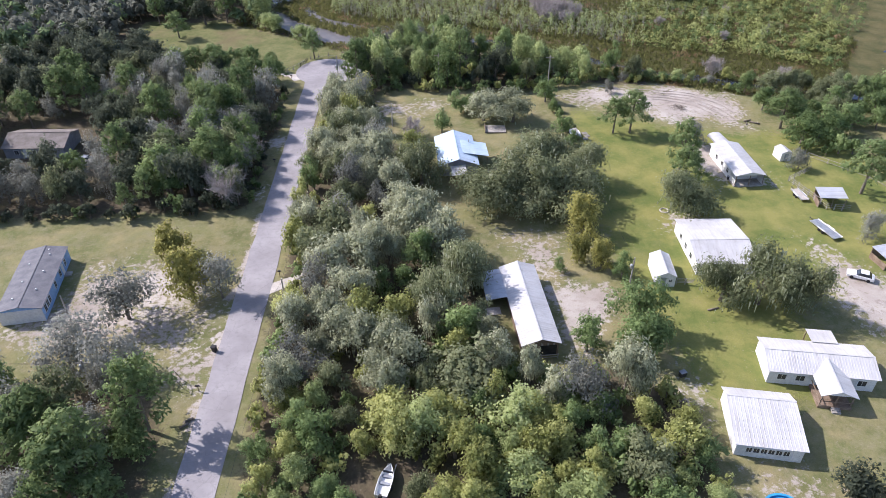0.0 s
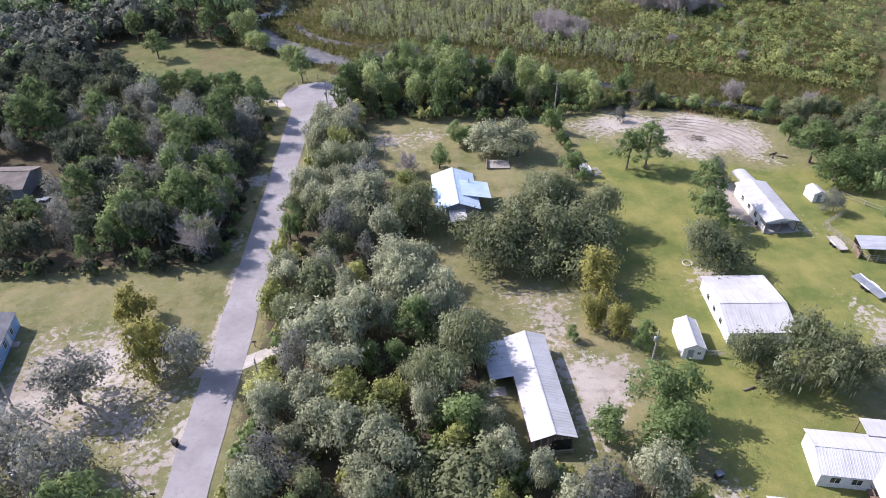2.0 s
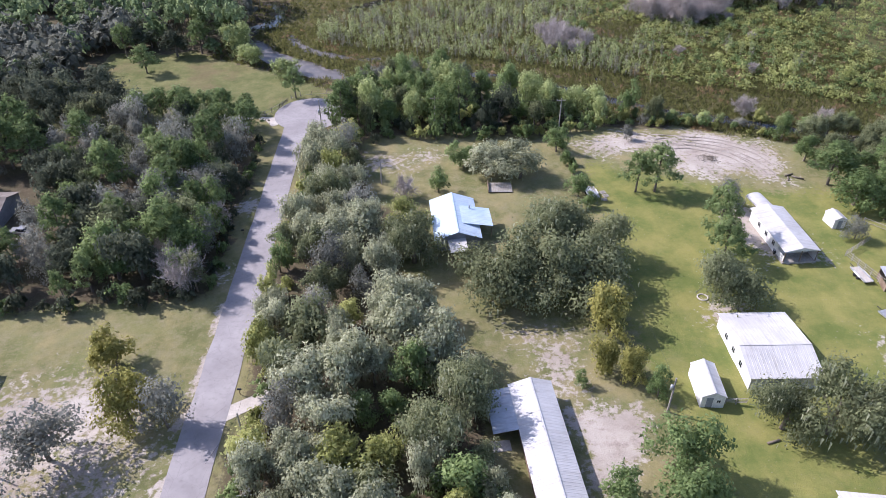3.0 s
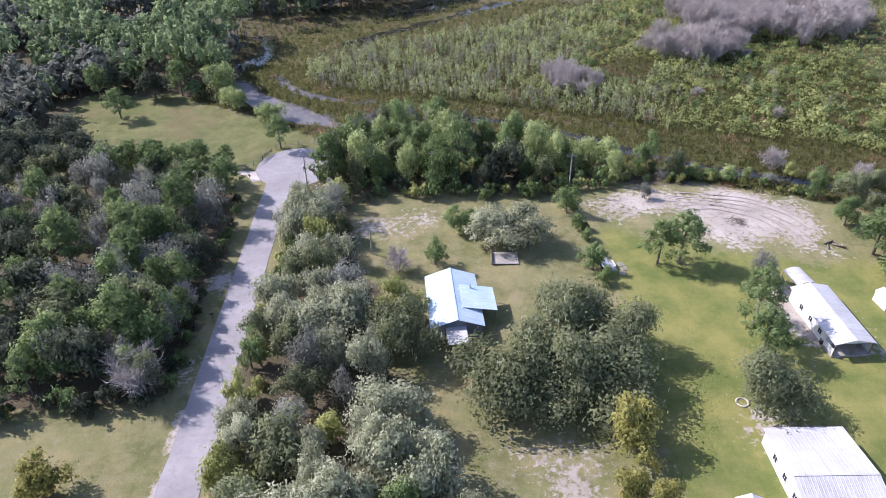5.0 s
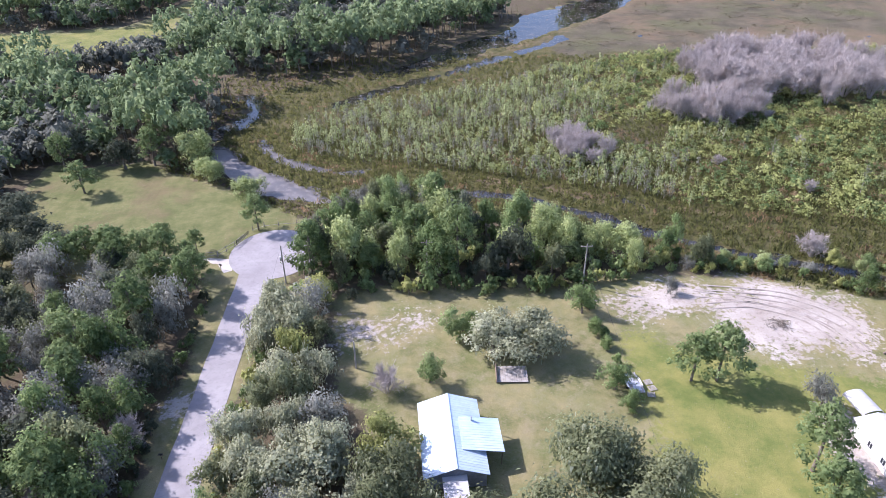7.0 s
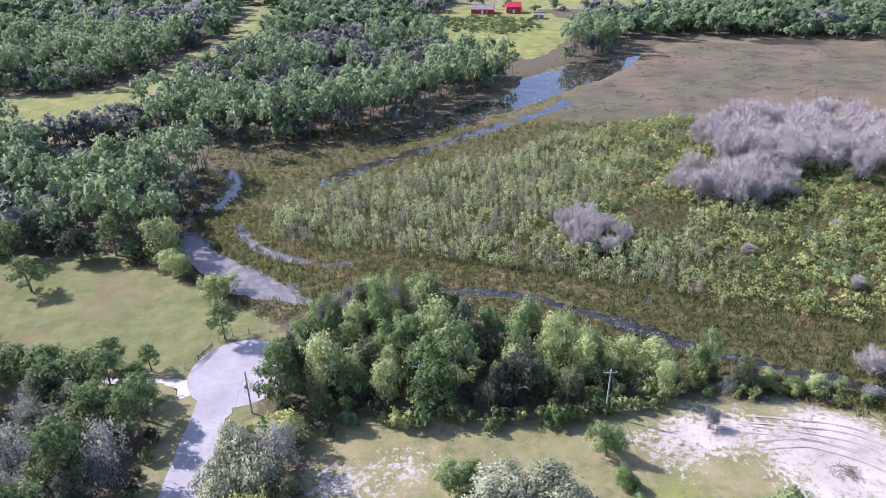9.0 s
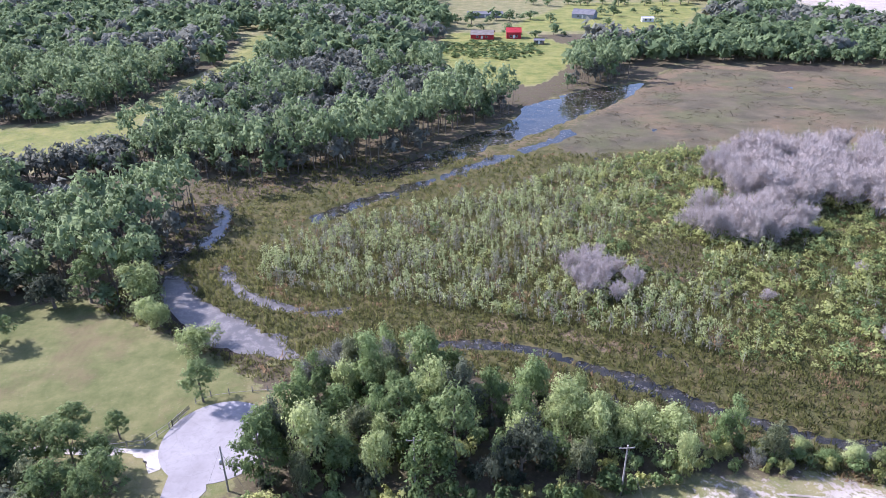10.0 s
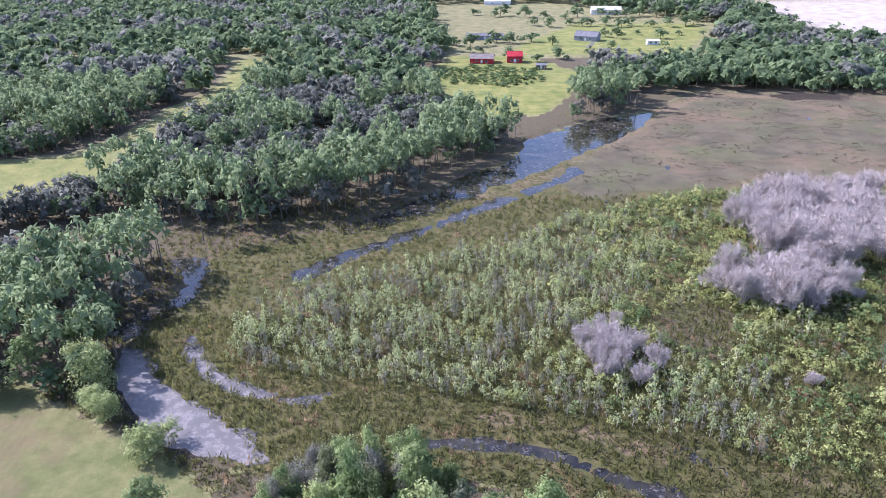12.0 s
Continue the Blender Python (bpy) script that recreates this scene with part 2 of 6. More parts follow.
    c = blend(nt, zone("mud", 0.7), c, (0.039, 0.0312, 0.025))
    sandy = blend(nt, large, (0.36, 0.31, 0.262), (0.53, 0.48, 0.425))
    sandy = blend(nt, calc(nt, "MULTIPLY", cloud(nt, at, 0.5, 7, 0.52, 0.66, 0.75), 0.7), sandy, (0.234, 0.183, 0.156))
    c = blend(nt, zone("sand", 0.8), c, sandy)
    c = blend(nt, calc(nt, "MULTIPLY", cloud(nt, at, 2.2, 2, 0.66, 0.72), 0.4), c, (0.328, 0.289, 0.218))
    c = blend(nt, calc(nt, "MULTIPLY", fine, 0.25), c, (0.0468, 0.0429, 0.0234))
    nt.links.new(c, p.inputs["Base Color"])
    bump(nt, p, calc(nt, "ADD", small, fine), 0.5, 0.12)
    return m


WATER, ASPHALT, GROUND = water_material(), asphalt_material(), ground_material()


# ---- mesh helpers ----
def bare_mesh(name, verts, faces, material, smooth=False, tint=None, normals=None):
    """A mesh from numpy arrays: verts (n, 3) and faces (m, 3 or 4)."""
    me = bpy.data.meshes.new(name)
    k = faces.shape[1]
    me.vertices.add(len(verts))
    me.vertices.foreach_set("co", np.ascontiguousarray(verts, dtype=np.float32).ravel())
    me.loops.add(faces.size)
    me.loops.foreach_set("vertex_index", np.ascontiguousarray(faces, dtype=np.int32).ravel())
    me.polygons.add(len(faces))
    me.polygons.foreach_set("loop_start", np.arange(0, faces.size, k, dtype=np.int32))
    me.update(calc_edges=True)
    if smooth:
        me.polygons.foreach_set("use_smooth", np.ones(len(faces), dtype=bool))
    if tint is not None:
        a = me.attributes.new("tint", "FLOAT", "POINT")
        a.data.foreach_set("value", np.ascontiguousarray(tint, dtype=np.float32))
    if normals is not None:
        me.attributes.new("custom_normal", "FLOAT_VECTOR", "POINT").data.foreach_set("vector", np.ascontiguousarray(normals, dtype=np.float32).ravel())
        me.update()
    me.materials.append(material)
    return me


def part(name, bm, material, parent=None, label=""):
    """Links a bmesh as one mesh object, under a thing or a part."""
    me = bpy.data.meshes.new(name)
    bm.normal_update()
    bm.to_mesh(me)
    bm.free()
    me.materials.append(material)
    ob = new(name, me)
    if parent is not None:
        ob.parent = parent
    if label:
        ob["label"] = label
    return ob


def thing(name, m, label, category, group=""):
    ob = new(name)
    ob.empty_display_size = 0.5
    ob.matrix_world = m
    return tagged(ob, label, category, group)


def box(bm, x0, x1, y0, y1, z0, z1):
    v = [bm.verts.new((x, y, z)) for z in (z0, z1) for x, y in ((x0, y0), (x1, y0), (x1, y1), (x0, y1))]
    for f in ((3, 2, 1, 0), (4, 5, 6, 7), (0, 1, 5, 4), (1, 2, 6, 5), (2, 3, 7, 6), (3, 0, 4, 7)):
        bm.faces.new([v[i] for i in f])
    return v


def boxes(*rows):
    bm = bmesh.new()
    for r in rows:
        box(bm, *r)
    return bm


def soften(bm, width=0.02):
    bmesh.ops.bevel(bm, geom=bm.edges[:], offset=width, segments=1, affect="EDGES")
    return bm


def tube_arrays(points, radii, sides=6):
    """A tapered tube along points: verts and quads."""
    pts, rad = np.asarray(points, float), np.asarray(radii, float)
    d = np.gradient(pts, axis=0)
    d /= np.linalg.norm(d, axis=1)[:, None] + 1e-9
    u = np.cross(d, np.where(np.abs(d[:, 2:3]) > 0.9, np.array([[1.0, 0, 0]]), np.array([[0, 0, 1.0]])))
    u /= np.linalg.norm(u, axis=1)[:, None] + 1e-9
    w = np.cross(d, u)
    a = np.arange(sides) * 2 * np.pi / sides
    v = (pts[:, None] + rad[:, None, None] * (np.cos(a)[None, :, None] * u[:, None] + np.sin(a)[None, :, None] * w[:, None])).reshape(-1, 3)
    q = []
    for i in range(len(pts) - 1):
        for j in range(sides):
            k = (j + 1) % sides
            q.append((i * sides + j, i * sides + k, (i + 1) * sides + k, (i + 1) * sides + j))
    return v, np.array(q)


def gather(pieces):
    vs, fs, n = [], [], 0
    for v, f in pieces:
        vs.append(v)
        fs.append(f + n)
        n += len(v)
    return np.concatenate(vs), np.concatenate(fs)


def sprays(centres, out, size, rng, slim=0.6):
    """One small leaf spray for each centre: a triangle turned at random, leaning to the way out, and the soft normals of the clump it sits in."""
    n = len(centres)
    nrm = out * 0.7 + rng.normal(size=(n, 3)) * 0.42 + np.array([-0.15, -0.1, 0.55])
    nrm /= np.linalg.norm(nrm, axis=1)[:, None] + 1e-9
    u = np.cross(nrm, rng.normal(size=(n, 3)))
    u /= np.linalg.norm(u, axis=1)[:, None] + 1e-9
    w = np.cross(nrm, u)
    s = (size * rng.uniform(0.55, 1.45, n))[:, None]
    v = np.stack([centres + u * s, centres - u * s * 0.5 + w * s * slim, centres - u * s * 0.5 - w * s * slim], 1).reshape(-1, 3)
    soft = out * 0.75 + nrm * 0.45 + np.array([0, 0, 0.15])
    soft /= np.linalg.norm(soft, axis=1)[:, None] + 1e-9
    return v, np.arange(n * 3).reshape(n, 3), np.repeat(soft, 3, 0)


def inside(px, py, poly):
    """Signed distance to a polygon, positive inside."""
    poly = np.asarray(poly, float)
    px, py = np.asarray(px, float), np.asarray(py, float)
    best, odd = np.full(px.shape, 1e9), np.zeros(px.shape, bool)
    for (x0, y0), (x1, y1) in zip(poly, np.roll(poly, -1, 0)):
        dx, dy = x1 - x0, y1 - y0
        k = np.clip(((px - x0) * dx + (py - y0) * dy) / (dx * dx + dy * dy + 1e-9), 0, 1)
        best = np.minimum(best, np.hypot(px - x0 - k * dx, py - y0 - k * dy))
        cross = ((y0 > py) != (y1 > py)) & (px < (x1 - x0) * (py - y0) / (y1 - y0 + 1e-12) + x0)
        odd ^= cross
    return np.where(odd, best, -best)


def along(px, py, line):
    """Distance to an open line."""
    best = np.full(np.shape(px), 1e9)
    for (x0, y0), (x1, y1) in zip(line[:-1], line[1:]):
        dx, dy = x1 - x0, y1 - y0
        k = np.clip(((px - x0) * dx + (py - y0) * dy) / (dx * dx + dy * dy + 1e-9), 0, 1)
        best = np.minimum(best, np.hypot(px - x0 - k * dx, py - y0 - k * dy))
    return best


def ripple(x, y, s, k=0.0):
    """A smooth wandering value of about -1 to 1, s metres long."""
    a, b = x / s, y / s
    return (np.sin(a * 5.1 + 1.7 * np.sin(b * 3.3 + k)) + np.sin(b * 4.7 + 1.9 * np.sin(a * 2.9 - k)) + np.sin((a + b) * 8.3 + k) * 0.5 + np.sin((a - b) * 9.7 + 2 * k) * 0.5) / 3


# ---- the plan ----
WOODS_EAST = [(-25.3, 99), (-25.9, 119), (-26, 151), (-24.5, 174), (-13.6, 177.8), (-9.6, 150.7), (-4.7, 146), (-5.4, 131.6), (1.9, 119), (4.4, 106), (8.9, 98),
              (8, 88), (10, 80), (12.4, 73.5), (20, 69), (28, 74), (36.4, 67.7), (38, 57.6), (37, 46), (-23.5, 46), (-25.2, 72)]
WOODS_WEST = [(-130, 117), (-72, 118), (-58, 118), (-49, 120), (-36.5, 119.5), (-36.5, 135), (-36, 156), (-37, 176), (-40, 184), (-62, 186), (-86, 183), (-140, 205)]
WOODS_SOUTHWEST = [(-75, 75), (-52, 72.5), (-41, 71), (-36.5, 62), (-36, 40), (-70, 40)]
BELT = [(-24.5, 180), (-14, 178), (-5.8, 180.5), (5.4, 180), (18, 178.5), (31.3, 180), (45, 182), (62, 180), (62, 185), (49, 192), (38, 197), (24, 203), (8, 210), (-8, 210), (-16, 205), (-18, 196)]
PASTURE = [(-92, 238), (-70, 239), (-50, 227), (-33, 215), (-22.5, 206), (-19, 201), (-30, 196), (-38, 194), (-64, 198), (-95, 205)]
POND = [(-55, 251), (-51.5, 251), (-44.7, 241), (-33, 230), (-23, 222), (-20, 216), (-31, 217), (-43.5, 226), (-50, 236)]
NARROWS = [(-56, 252), (-59, 260), (-52, 267), (-49.2, 271), (-51, 282), (-58, 292), (-53, 294), (-46.5, 287), (-45, 275), (-48.5, 266), (-52, 259), (-52, 252)]
FAR_WATER = [(-12, 308), (0.5, 322), (24.8, 351), (43.7, 366), (52, 391), (84, 420), (113, 428), (92, 399), (54, 360), (26, 338), (10.6, 318)]
BAND = [(-22, 281), (-13, 290), (1, 301), (22, 318), (39, 331), (57, 347), (62, 355)]
CREEK = [(8, 219), (14, 218.3), (23, 217.2), (31.6, 213.7), (37.4, 209.5), (44, 205.4), (50, 200), (58, 194.7), (67.6, 189.7), (80, 184), (110, 172), (150, 165)]
CHANNEL = [(-41, 254), (-38.5, 247), (-33.4, 240), (-25.9, 235), (-15.8, 231), (-10, 233)]
MARSH = [(-52, 300), (-56, 262), (-50, 240), (-34, 226), (-22, 214), (-10, 212), (8, 213), (26, 203), (48, 189), (70, 180), (110, 165), (260, 140), (330, 420), (175, 462), (144, 470), (113, 430), (84, 421), (50, 392), (40, 368), (20, 350), (0, 327)]
BROWN = [(116, 428), (144, 470), (175, 464), (330, 425), (330, 330), (160, 335), (90, 334), (60, 326), (50, 345), (70, 372)]
THICKET = [(-33, 252), (-29, 264), (-19, 274), (1.4, 283), (24, 295), (50, 311), (89, 328), (114, 331), (175, 332), (300, 330), (290, 150), (210, 168), (120, 190), (92, 203), (66, 210), (54, 216), (32, 224), (13, 231), (-3, 234.5), (-23, 240), (-31, 245)]
STRIP = [(-240, 330), (-129, 343), (-111, 366), (-103, 401), (-97, 447), (-88, 487), (-85, 580), (-106, 580), (-99, 488), (-109, 448), (-114, 404), (-124, 384), (-146, 376), (-260, 372)]
FAR_PASTURE = [(15, 530), (30, 575), (180, 572), (240, 690), (140, 712), (88, 630), (70, 590), (100, 516), (82, 463), (64, 428), (37, 427), (23, 455)]
CLEARING = [(-112, 297), (-116, 310), (-85, 316), (-52, 309), (-55, 300)]
TAN = [(280, 596), (330, 590), (600, 560), (700, 900), (330, 860)]
SAND_LOT = [(37, 175), (42, 177.5), (50, 179), (74, 178), (82, 173), (84, 162), (78, 153), (73, 156.4), (62, 156), (59.5, 162), (49, 170), (40, 168)]
SAND_BARE = [(-15, 167), (-9, 171), (4, 172), (3, 165), (-10, 161)]
SAND_BARN = [(15, 110), (25.5, 110), (24, 97), (19.5, 95), (17, 102.7)]
SAND_DRIVE = [(21.5, 92), (31.8, 93.5), (31, 86), (24, 78), (21.5, 80)]
SAND_WEST = [(-60, 99.5), (-49, 104), (-44, 102), (-38, 93), (-33.5, 88), (-33, 70), (-37, 72), (-44, 77), (-60, 78), (-68, 83)]
SAND_EAST = [(73, 106), (78, 98), (90, 84), (84, 74), (73, 78), (70, 90)]
SAND_MOBILE = [(62, 144), (66, 147), (74, 138), (75, 125), (64, 126), (61, 134)]
SAND_POOL = [(39, 56), (51, 54), (52, 46), (39, 46)]
HOUSE_CLEAR = [(-97, 157), (-78, 157), (-72, 134), (-97, 134)]


def build_ground():
    """One sheet to the horizon, fine near the path, dipping under the water."""
    far = np.array([1, 6, 14, 26, 44, 70, 110, 180, 300, 500, 900, 1600, 2800])
    xs = np.concatenate([-150 - far[::-1], np.arange(-150, 180.1, 1.8), 180 + far])
    ys = np.concatenate([30 - far[::-1], np.arange(30, 300, 1.6), np.arange(300, 620, 4.0), 620 + far])
    gx, gy = (a.ravel() for a in np.meshgrid(xs, ys))
    wob = ripple(gx, gy, 16) * 1.6 + ripple(gx, gy, 5, 1) * 0.7

    def mask(poly, soft=3.0, w=1.0):
        return np.clip((inside(gx, gy, poly) + wob * w) / soft * 0.5 + 0.5, 0, 1)

    def band(line, half, soft=2.0, w=1.0):
        return np.clip((half - along(gx, gy, line) + wob * w) / soft * 0.5 + 0.5, 0, 1)

    water = np.maximum.reduce([mask(POND, 2.0, 0.7), mask(NARROWS, 3.0, 1.8) * 0.72, mask(FAR_WATER, 4, 1.2), band(CREEK, 1.0, 1.6, 0.5) * 0.9, band(CHANNEL, 0.6, 1.5, 0.5) * 0.8,
                               band(BAND, 1.4, 2.5, 1.4) * 0.85])
    marsh = mask(MARSH, 4)
    sand = np.maximum.reduce([mask(SAND_LOT, 6, 2.4) * 0.8, mask(SAND_BARE, 5, 2) * 0.72, mask(SAND_BARN, 6, 1.8) * 0.74, mask(SAND_DRIVE, 3), mask(SAND_WEST, 6, 2) * 0.75, mask(SAND_EAST, 5) * 0.85,
                              mask(SAND_MOBILE, 4) * 0.82, mask(SAND_POOL, 6) * 0.6, mask([(-37.5, 151), (-33, 151.5), (-33, 145.5), (-37.5, 146)], 3) * 0.8, mask([(-36, 128.5), (-33, 129), (-33, 123), (-36, 124)], 3) * 0.75, mask([(38, 60), (41, 70), (38, 76), (36, 66)], 4) * 0.62, mask([(46, 110), (49, 118), (60, 113), (60, 108)], 4) * 0.6, mask(TAN, 12)])
    sand = sand - 0.17 * mask([(-53, 93), (-46, 95), (-35, 89), (-34.5, 77), (-46, 74), (-56, 80)], 5, 2)
    road_edge = np.clip(1 - np.abs(np.abs(gx + 29.9) - 3.2) / 1.6, 0, 1) * (gy < 120) * (gx < -29)
    sand = np.maximum(sand, road_edge * (0.35 + 0.4 * (ripple(gx, gy, 9, 3) > 0)))
    litter = np.maximum.reduce([mask(WOODS_EAST), mask(WOODS_WEST), mask(WOODS_SOUTHWEST), mask(BELT)])
    for line, half in (([(-55, 262), (-52, 300), (-10, 318), (25, 358), (44, 390), (60, 412)], 7),):
        litter = np.maximum(litter, band(line, half, 5))
    strip = np.maximum.reduce([np.clip((inside(8 + (gx - 8) * k, 128 + (gy - 128) * k, STRIP) + wob) / 6 * 0.5 + 0.5, 0, 1) for k in (1.0, 1.03, 1.06, 1.1)])
    woods_far = ((gy > 205) & (marsh < 0.5) & (mask(PASTURE, 3) < 0.5) & (mask(FAR_PASTURE, 8) < 0.5) & (strip < 0.5) & (mask(TAN, 12) < 0.5) & (gy < 900)).astype(float)
    litter = np.maximum(litter, woods_far * np.where(gy > 560, 0.35, 0.8))
    lush = np.maximum.reduce([mask(FAR_PASTURE, 8), strip * 0.62, mask(CLEARING, 6) * 0.45,
                              mask([(38, 165), (60, 155), (76, 150), (100, 150), (100, 90), (64, 88), (60, 66), (40, 66), (34, 104), (36, 140)], 6)])
    mud = np.clip(water * 1.2 - 0.1, 0, 1)
    mud = np.maximum(mud, band([(-57, 255), (-60, 262), (-54, 270), (-56, 290)], 2, 3))
    mud = np.maximum(mud, mask([(176, 459), (199, 462), (214, 453), (206, 445), (183, 448)], 3, 1))
    brown = np.maximum(mask(BROWN, 12, 3), mask([(52, 252), (62, 240), (74, 246), (78, 262), (64, 262)], 5, 2))
    rust = np.maximum.reduce([band([(20, 326), (48, 346), (66, 368), (92, 398), (112, 420)], 5, 8, 3) * 0.6, band([(10, 228), (32, 221), (56, 212), (78, 203)], 2.2, 3, 2) * 0.62, band([(116, 430), (150, 462), (200, 446)], 5, 6, 2) * 0.8])
    z = ripple(gx, gy, 40) * 0.1 - marsh * 0.22 + (1 - np.clip(marsh, 0, 1)) * 0.12 * ripple(gx, gy, 7, 2)
    z = z + marsh * (0.1 * ripple(gx, gy, 9, 4) + 0.06 * ripple(gx, gy, 3, 1)) - water * 0.55
    flat = np.clip((np.abs(gx + 29.9) - 4.5) / 3, 0, 1)
    flat = np.where(gy > 172, np.minimum(flat, np.clip((np.hypot(gx + 27.3, gy - 193) - 11) / 3, 0, 1)), flat)
    flat = np.where(gy > 207, 1, flat)
    z = z * flat
    nx, ny = len(xs), len(ys)
    idx = np.arange(nx * ny).reshape(ny, nx)
    f = np.stack([idx[:-1, :-1], idx[:-1, 1:], idx[1:, 1:], idx[1:, :-1]], -1).reshape(-1, 4)
    me = bare_mesh("ground", np.stack([gx, gy, z], 1), f, GROUND, True)
    for name, vals in (("sand", sand), ("marsh", marsh), ("litter", litter), ("lush", lush), ("mud", mud), ("brown", brown), ("rust", rust), ("paddock", mask(PASTURE, 5))):
        me.attributes.new(name, "FLOAT", "POINT").data.foreach_set("value", vals.astype(np.float32))
    tagged(new("ground", me), "flat ground of dry grass, bare white sand, leaf litter and marsh", "ground", kind="structure")


build_ground()
w_bm = bmesh.new()
w_bm.faces.new([w_bm.verts.new(v) for v in ((-70, 168, -0.36), (260, 130, -0.36), (260, 455, -0.36), (-70, 455, -0.36))])
tagged(part("water", w_bm, WATER), "dark still marsh water with floating weed and pale grey patches", "water", kind="structure")


def build_road():
    bm = bmesh.new()
    rng = random.Random(4)
    left, right = [], []
    for i in range(60):
        y = -60 + i * 4.15
        if y > 184.6:
            break
        left.append((-32.75 + rng.uniform(-0.12, 0.12), y))
        right.append((-27.05 + rng.uniform(-0.12, 0.12), y))
    ring = [(-27.3 + 9.0 * math.cos(a), 193 + 9.6 * math.sin(a)) for a in np.linspace(radians(-86), radians(232), 44)]
    outline = right + [(-26.3, 182.2)] + ring + left[::-1]
    top = [bm.verts.new((x, y, 0.06)) for x, y in outline]
    low = [bm.verts.new((x, y, -0.1)) for x, y in outline]
    bm.faces.new(top)
    n = len(top)
    for i in range(n):
        bm.faces.new((low[i], low[(i + 1) % n], top[(i + 1) % n], top[i]))
    bmesh.ops.triangulate(bm, faces=bm.faces[:])
    tagged(part("road", bm, ASPHALT), "sun-bleached grey asphalt lane with a round turning place", "road", kind="structure")
    for name, rows in (("driveway_1", [(-27.2, 95.5), (-22, 98.5), (-22, 96), (-27.2, 92.5)]),
                       ("driveway_2", [(-34.5, 186.8), (-35.4, 191), (-38, 191.4), (-60, 193.2), (-60, 192.0), (-38, 189.4), (-36, 186)])):
        d = bmesh.new()
        vs = [d.verts.new((x, y, 0.05)) for x, y in rows]
        lo = [d.verts.new((x, y, -0.1)) for x, y in rows]
        d.faces.new(vs)
        for i in range(len(vs)):
            d.faces.new((lo[i], lo[(i + 1) % len(vs)], vs[(i + 1) % len(vs)], vs[i]))
        tagged(part(name, d, SAND), "short pale sand driveway beside the lane", "driveway", kind="structure")


build_road()


# ---- trees: each kind is built once in a few shapes, then copied ----
def crown_points(rng, n, blobs, flat=0.75, low=-0.25, clump=15, loose=0.11):
    """Leaf places in small clumps on the crown's lobes, with the way out of each and a shade for each clump."""
    area = np.array([r * r for _, r in blobs])
    pts, outs, shade = [], [], []
    for (c, r), a in zip(blobs, area / area.sum()):
        k = max(2, int(n * a / clump))
        d = rng.normal(size=(k * 4, 3))
        d /= np.linalg.norm(d, axis=1)[:, None]
        d = d[d[:, 2] > low - 0.3 * rng.uniform(size=len(d))][:k]
        k = len(d)
        mid = np.asarray(c) + d * (r * rng.uniform(0.6, 1.12, k))[:, None] * np.array([1, 1, flat])
        off = rng.normal(size=(k, clump, 3)) * loose * rng.uniform(0.6, 1.2, (k, 1, 1)) * np.array([1, 1, 0.7])
        pts.append((mid[:, None] + off).reshape(-1, 3))
        o = d[:, None] * 0.75 + off / loose * 0.55
        outs.append((o / (np.linalg.norm(o, axis=2)[..., None] + 1e-9)).reshape(-1, 3))
        shade.append(np.repeat(rng.uniform(0, 1, k), clump * 3))
    return np.concatenate(pts), np.concatenate(outs), np.concatenate(shade)


def oak_blobs(rng, k, spread=0.62, base=0.75, tall=0.55):
    """Lobes of an uneven crown: a few leaders of different height, smaller lobes round each, and a low skirt."""
    out = [((0, 0, base + tall * 0.3), 0.46)]
    turn, n = rng.uniform(0, 6.28), 4
    heads = []
    for i in range(n):
        a, d = turn + i * 6.28 / n + rng.uniform(-0.5, 0.5), spread * rng.uniform(0.3, 0.85)
        heads.append((d * math.cos(a), d * math.sin(a), base + tall * rng.uniform(0.3, 1.0)))
    for i in range(k):
        if i % 4 == 3:
            a, d = turn + i * 2.4, spread * rng.uniform(0.85, 1.25)
            out.append(((d * math.cos(a), d * math.sin(a), base + tall * rng.uniform(-0.1, 0.35)), rng.uniform(0.18, 0.32)))
            continue
        h = heads[i % n]
        o = rng.normal(size=3) * np.array([0.2, 0.2, 0.14])
        out.append(((h[0] + o[0], h[1] + o[1], h[2] + o[2] - 0.5 * math.hypot(o[0], o[1])), rng.uniform(0.17, 0.4)))
    return out


def limbs(rng, height, blobs, thick, sides=6):
    """A tapered trunk and a limb to most lobes."""
    bend = rng.normal(size=2) * 0.06
    z = np.linspace(-0.03, height, 6)
    pts = np.stack([bend[0] * (z / height) ** 2, bend[1] * np.sin(z / height * 3), z], 1)
    pieces = [tube_arrays(pts, thick * np.linspace(1.25, 0.45, 6), sides)]
    for c, r in blobs[1::3]:
        k = rng.uniform(0.45, 0.95)
        s = np.array([np.interp(k * height, z, pts[:, 0]), np.interp(k * height, z, pts[:, 1]), k * height])
        e = np.asarray(c)
        mid = (s + e) / 2 + np.array([0, 0, -0.05])
        pieces.append(tube_arrays([s, mid, e], thick * np.array([0.42, 0.28, 0.08]), 3))
    return gather(pieces)


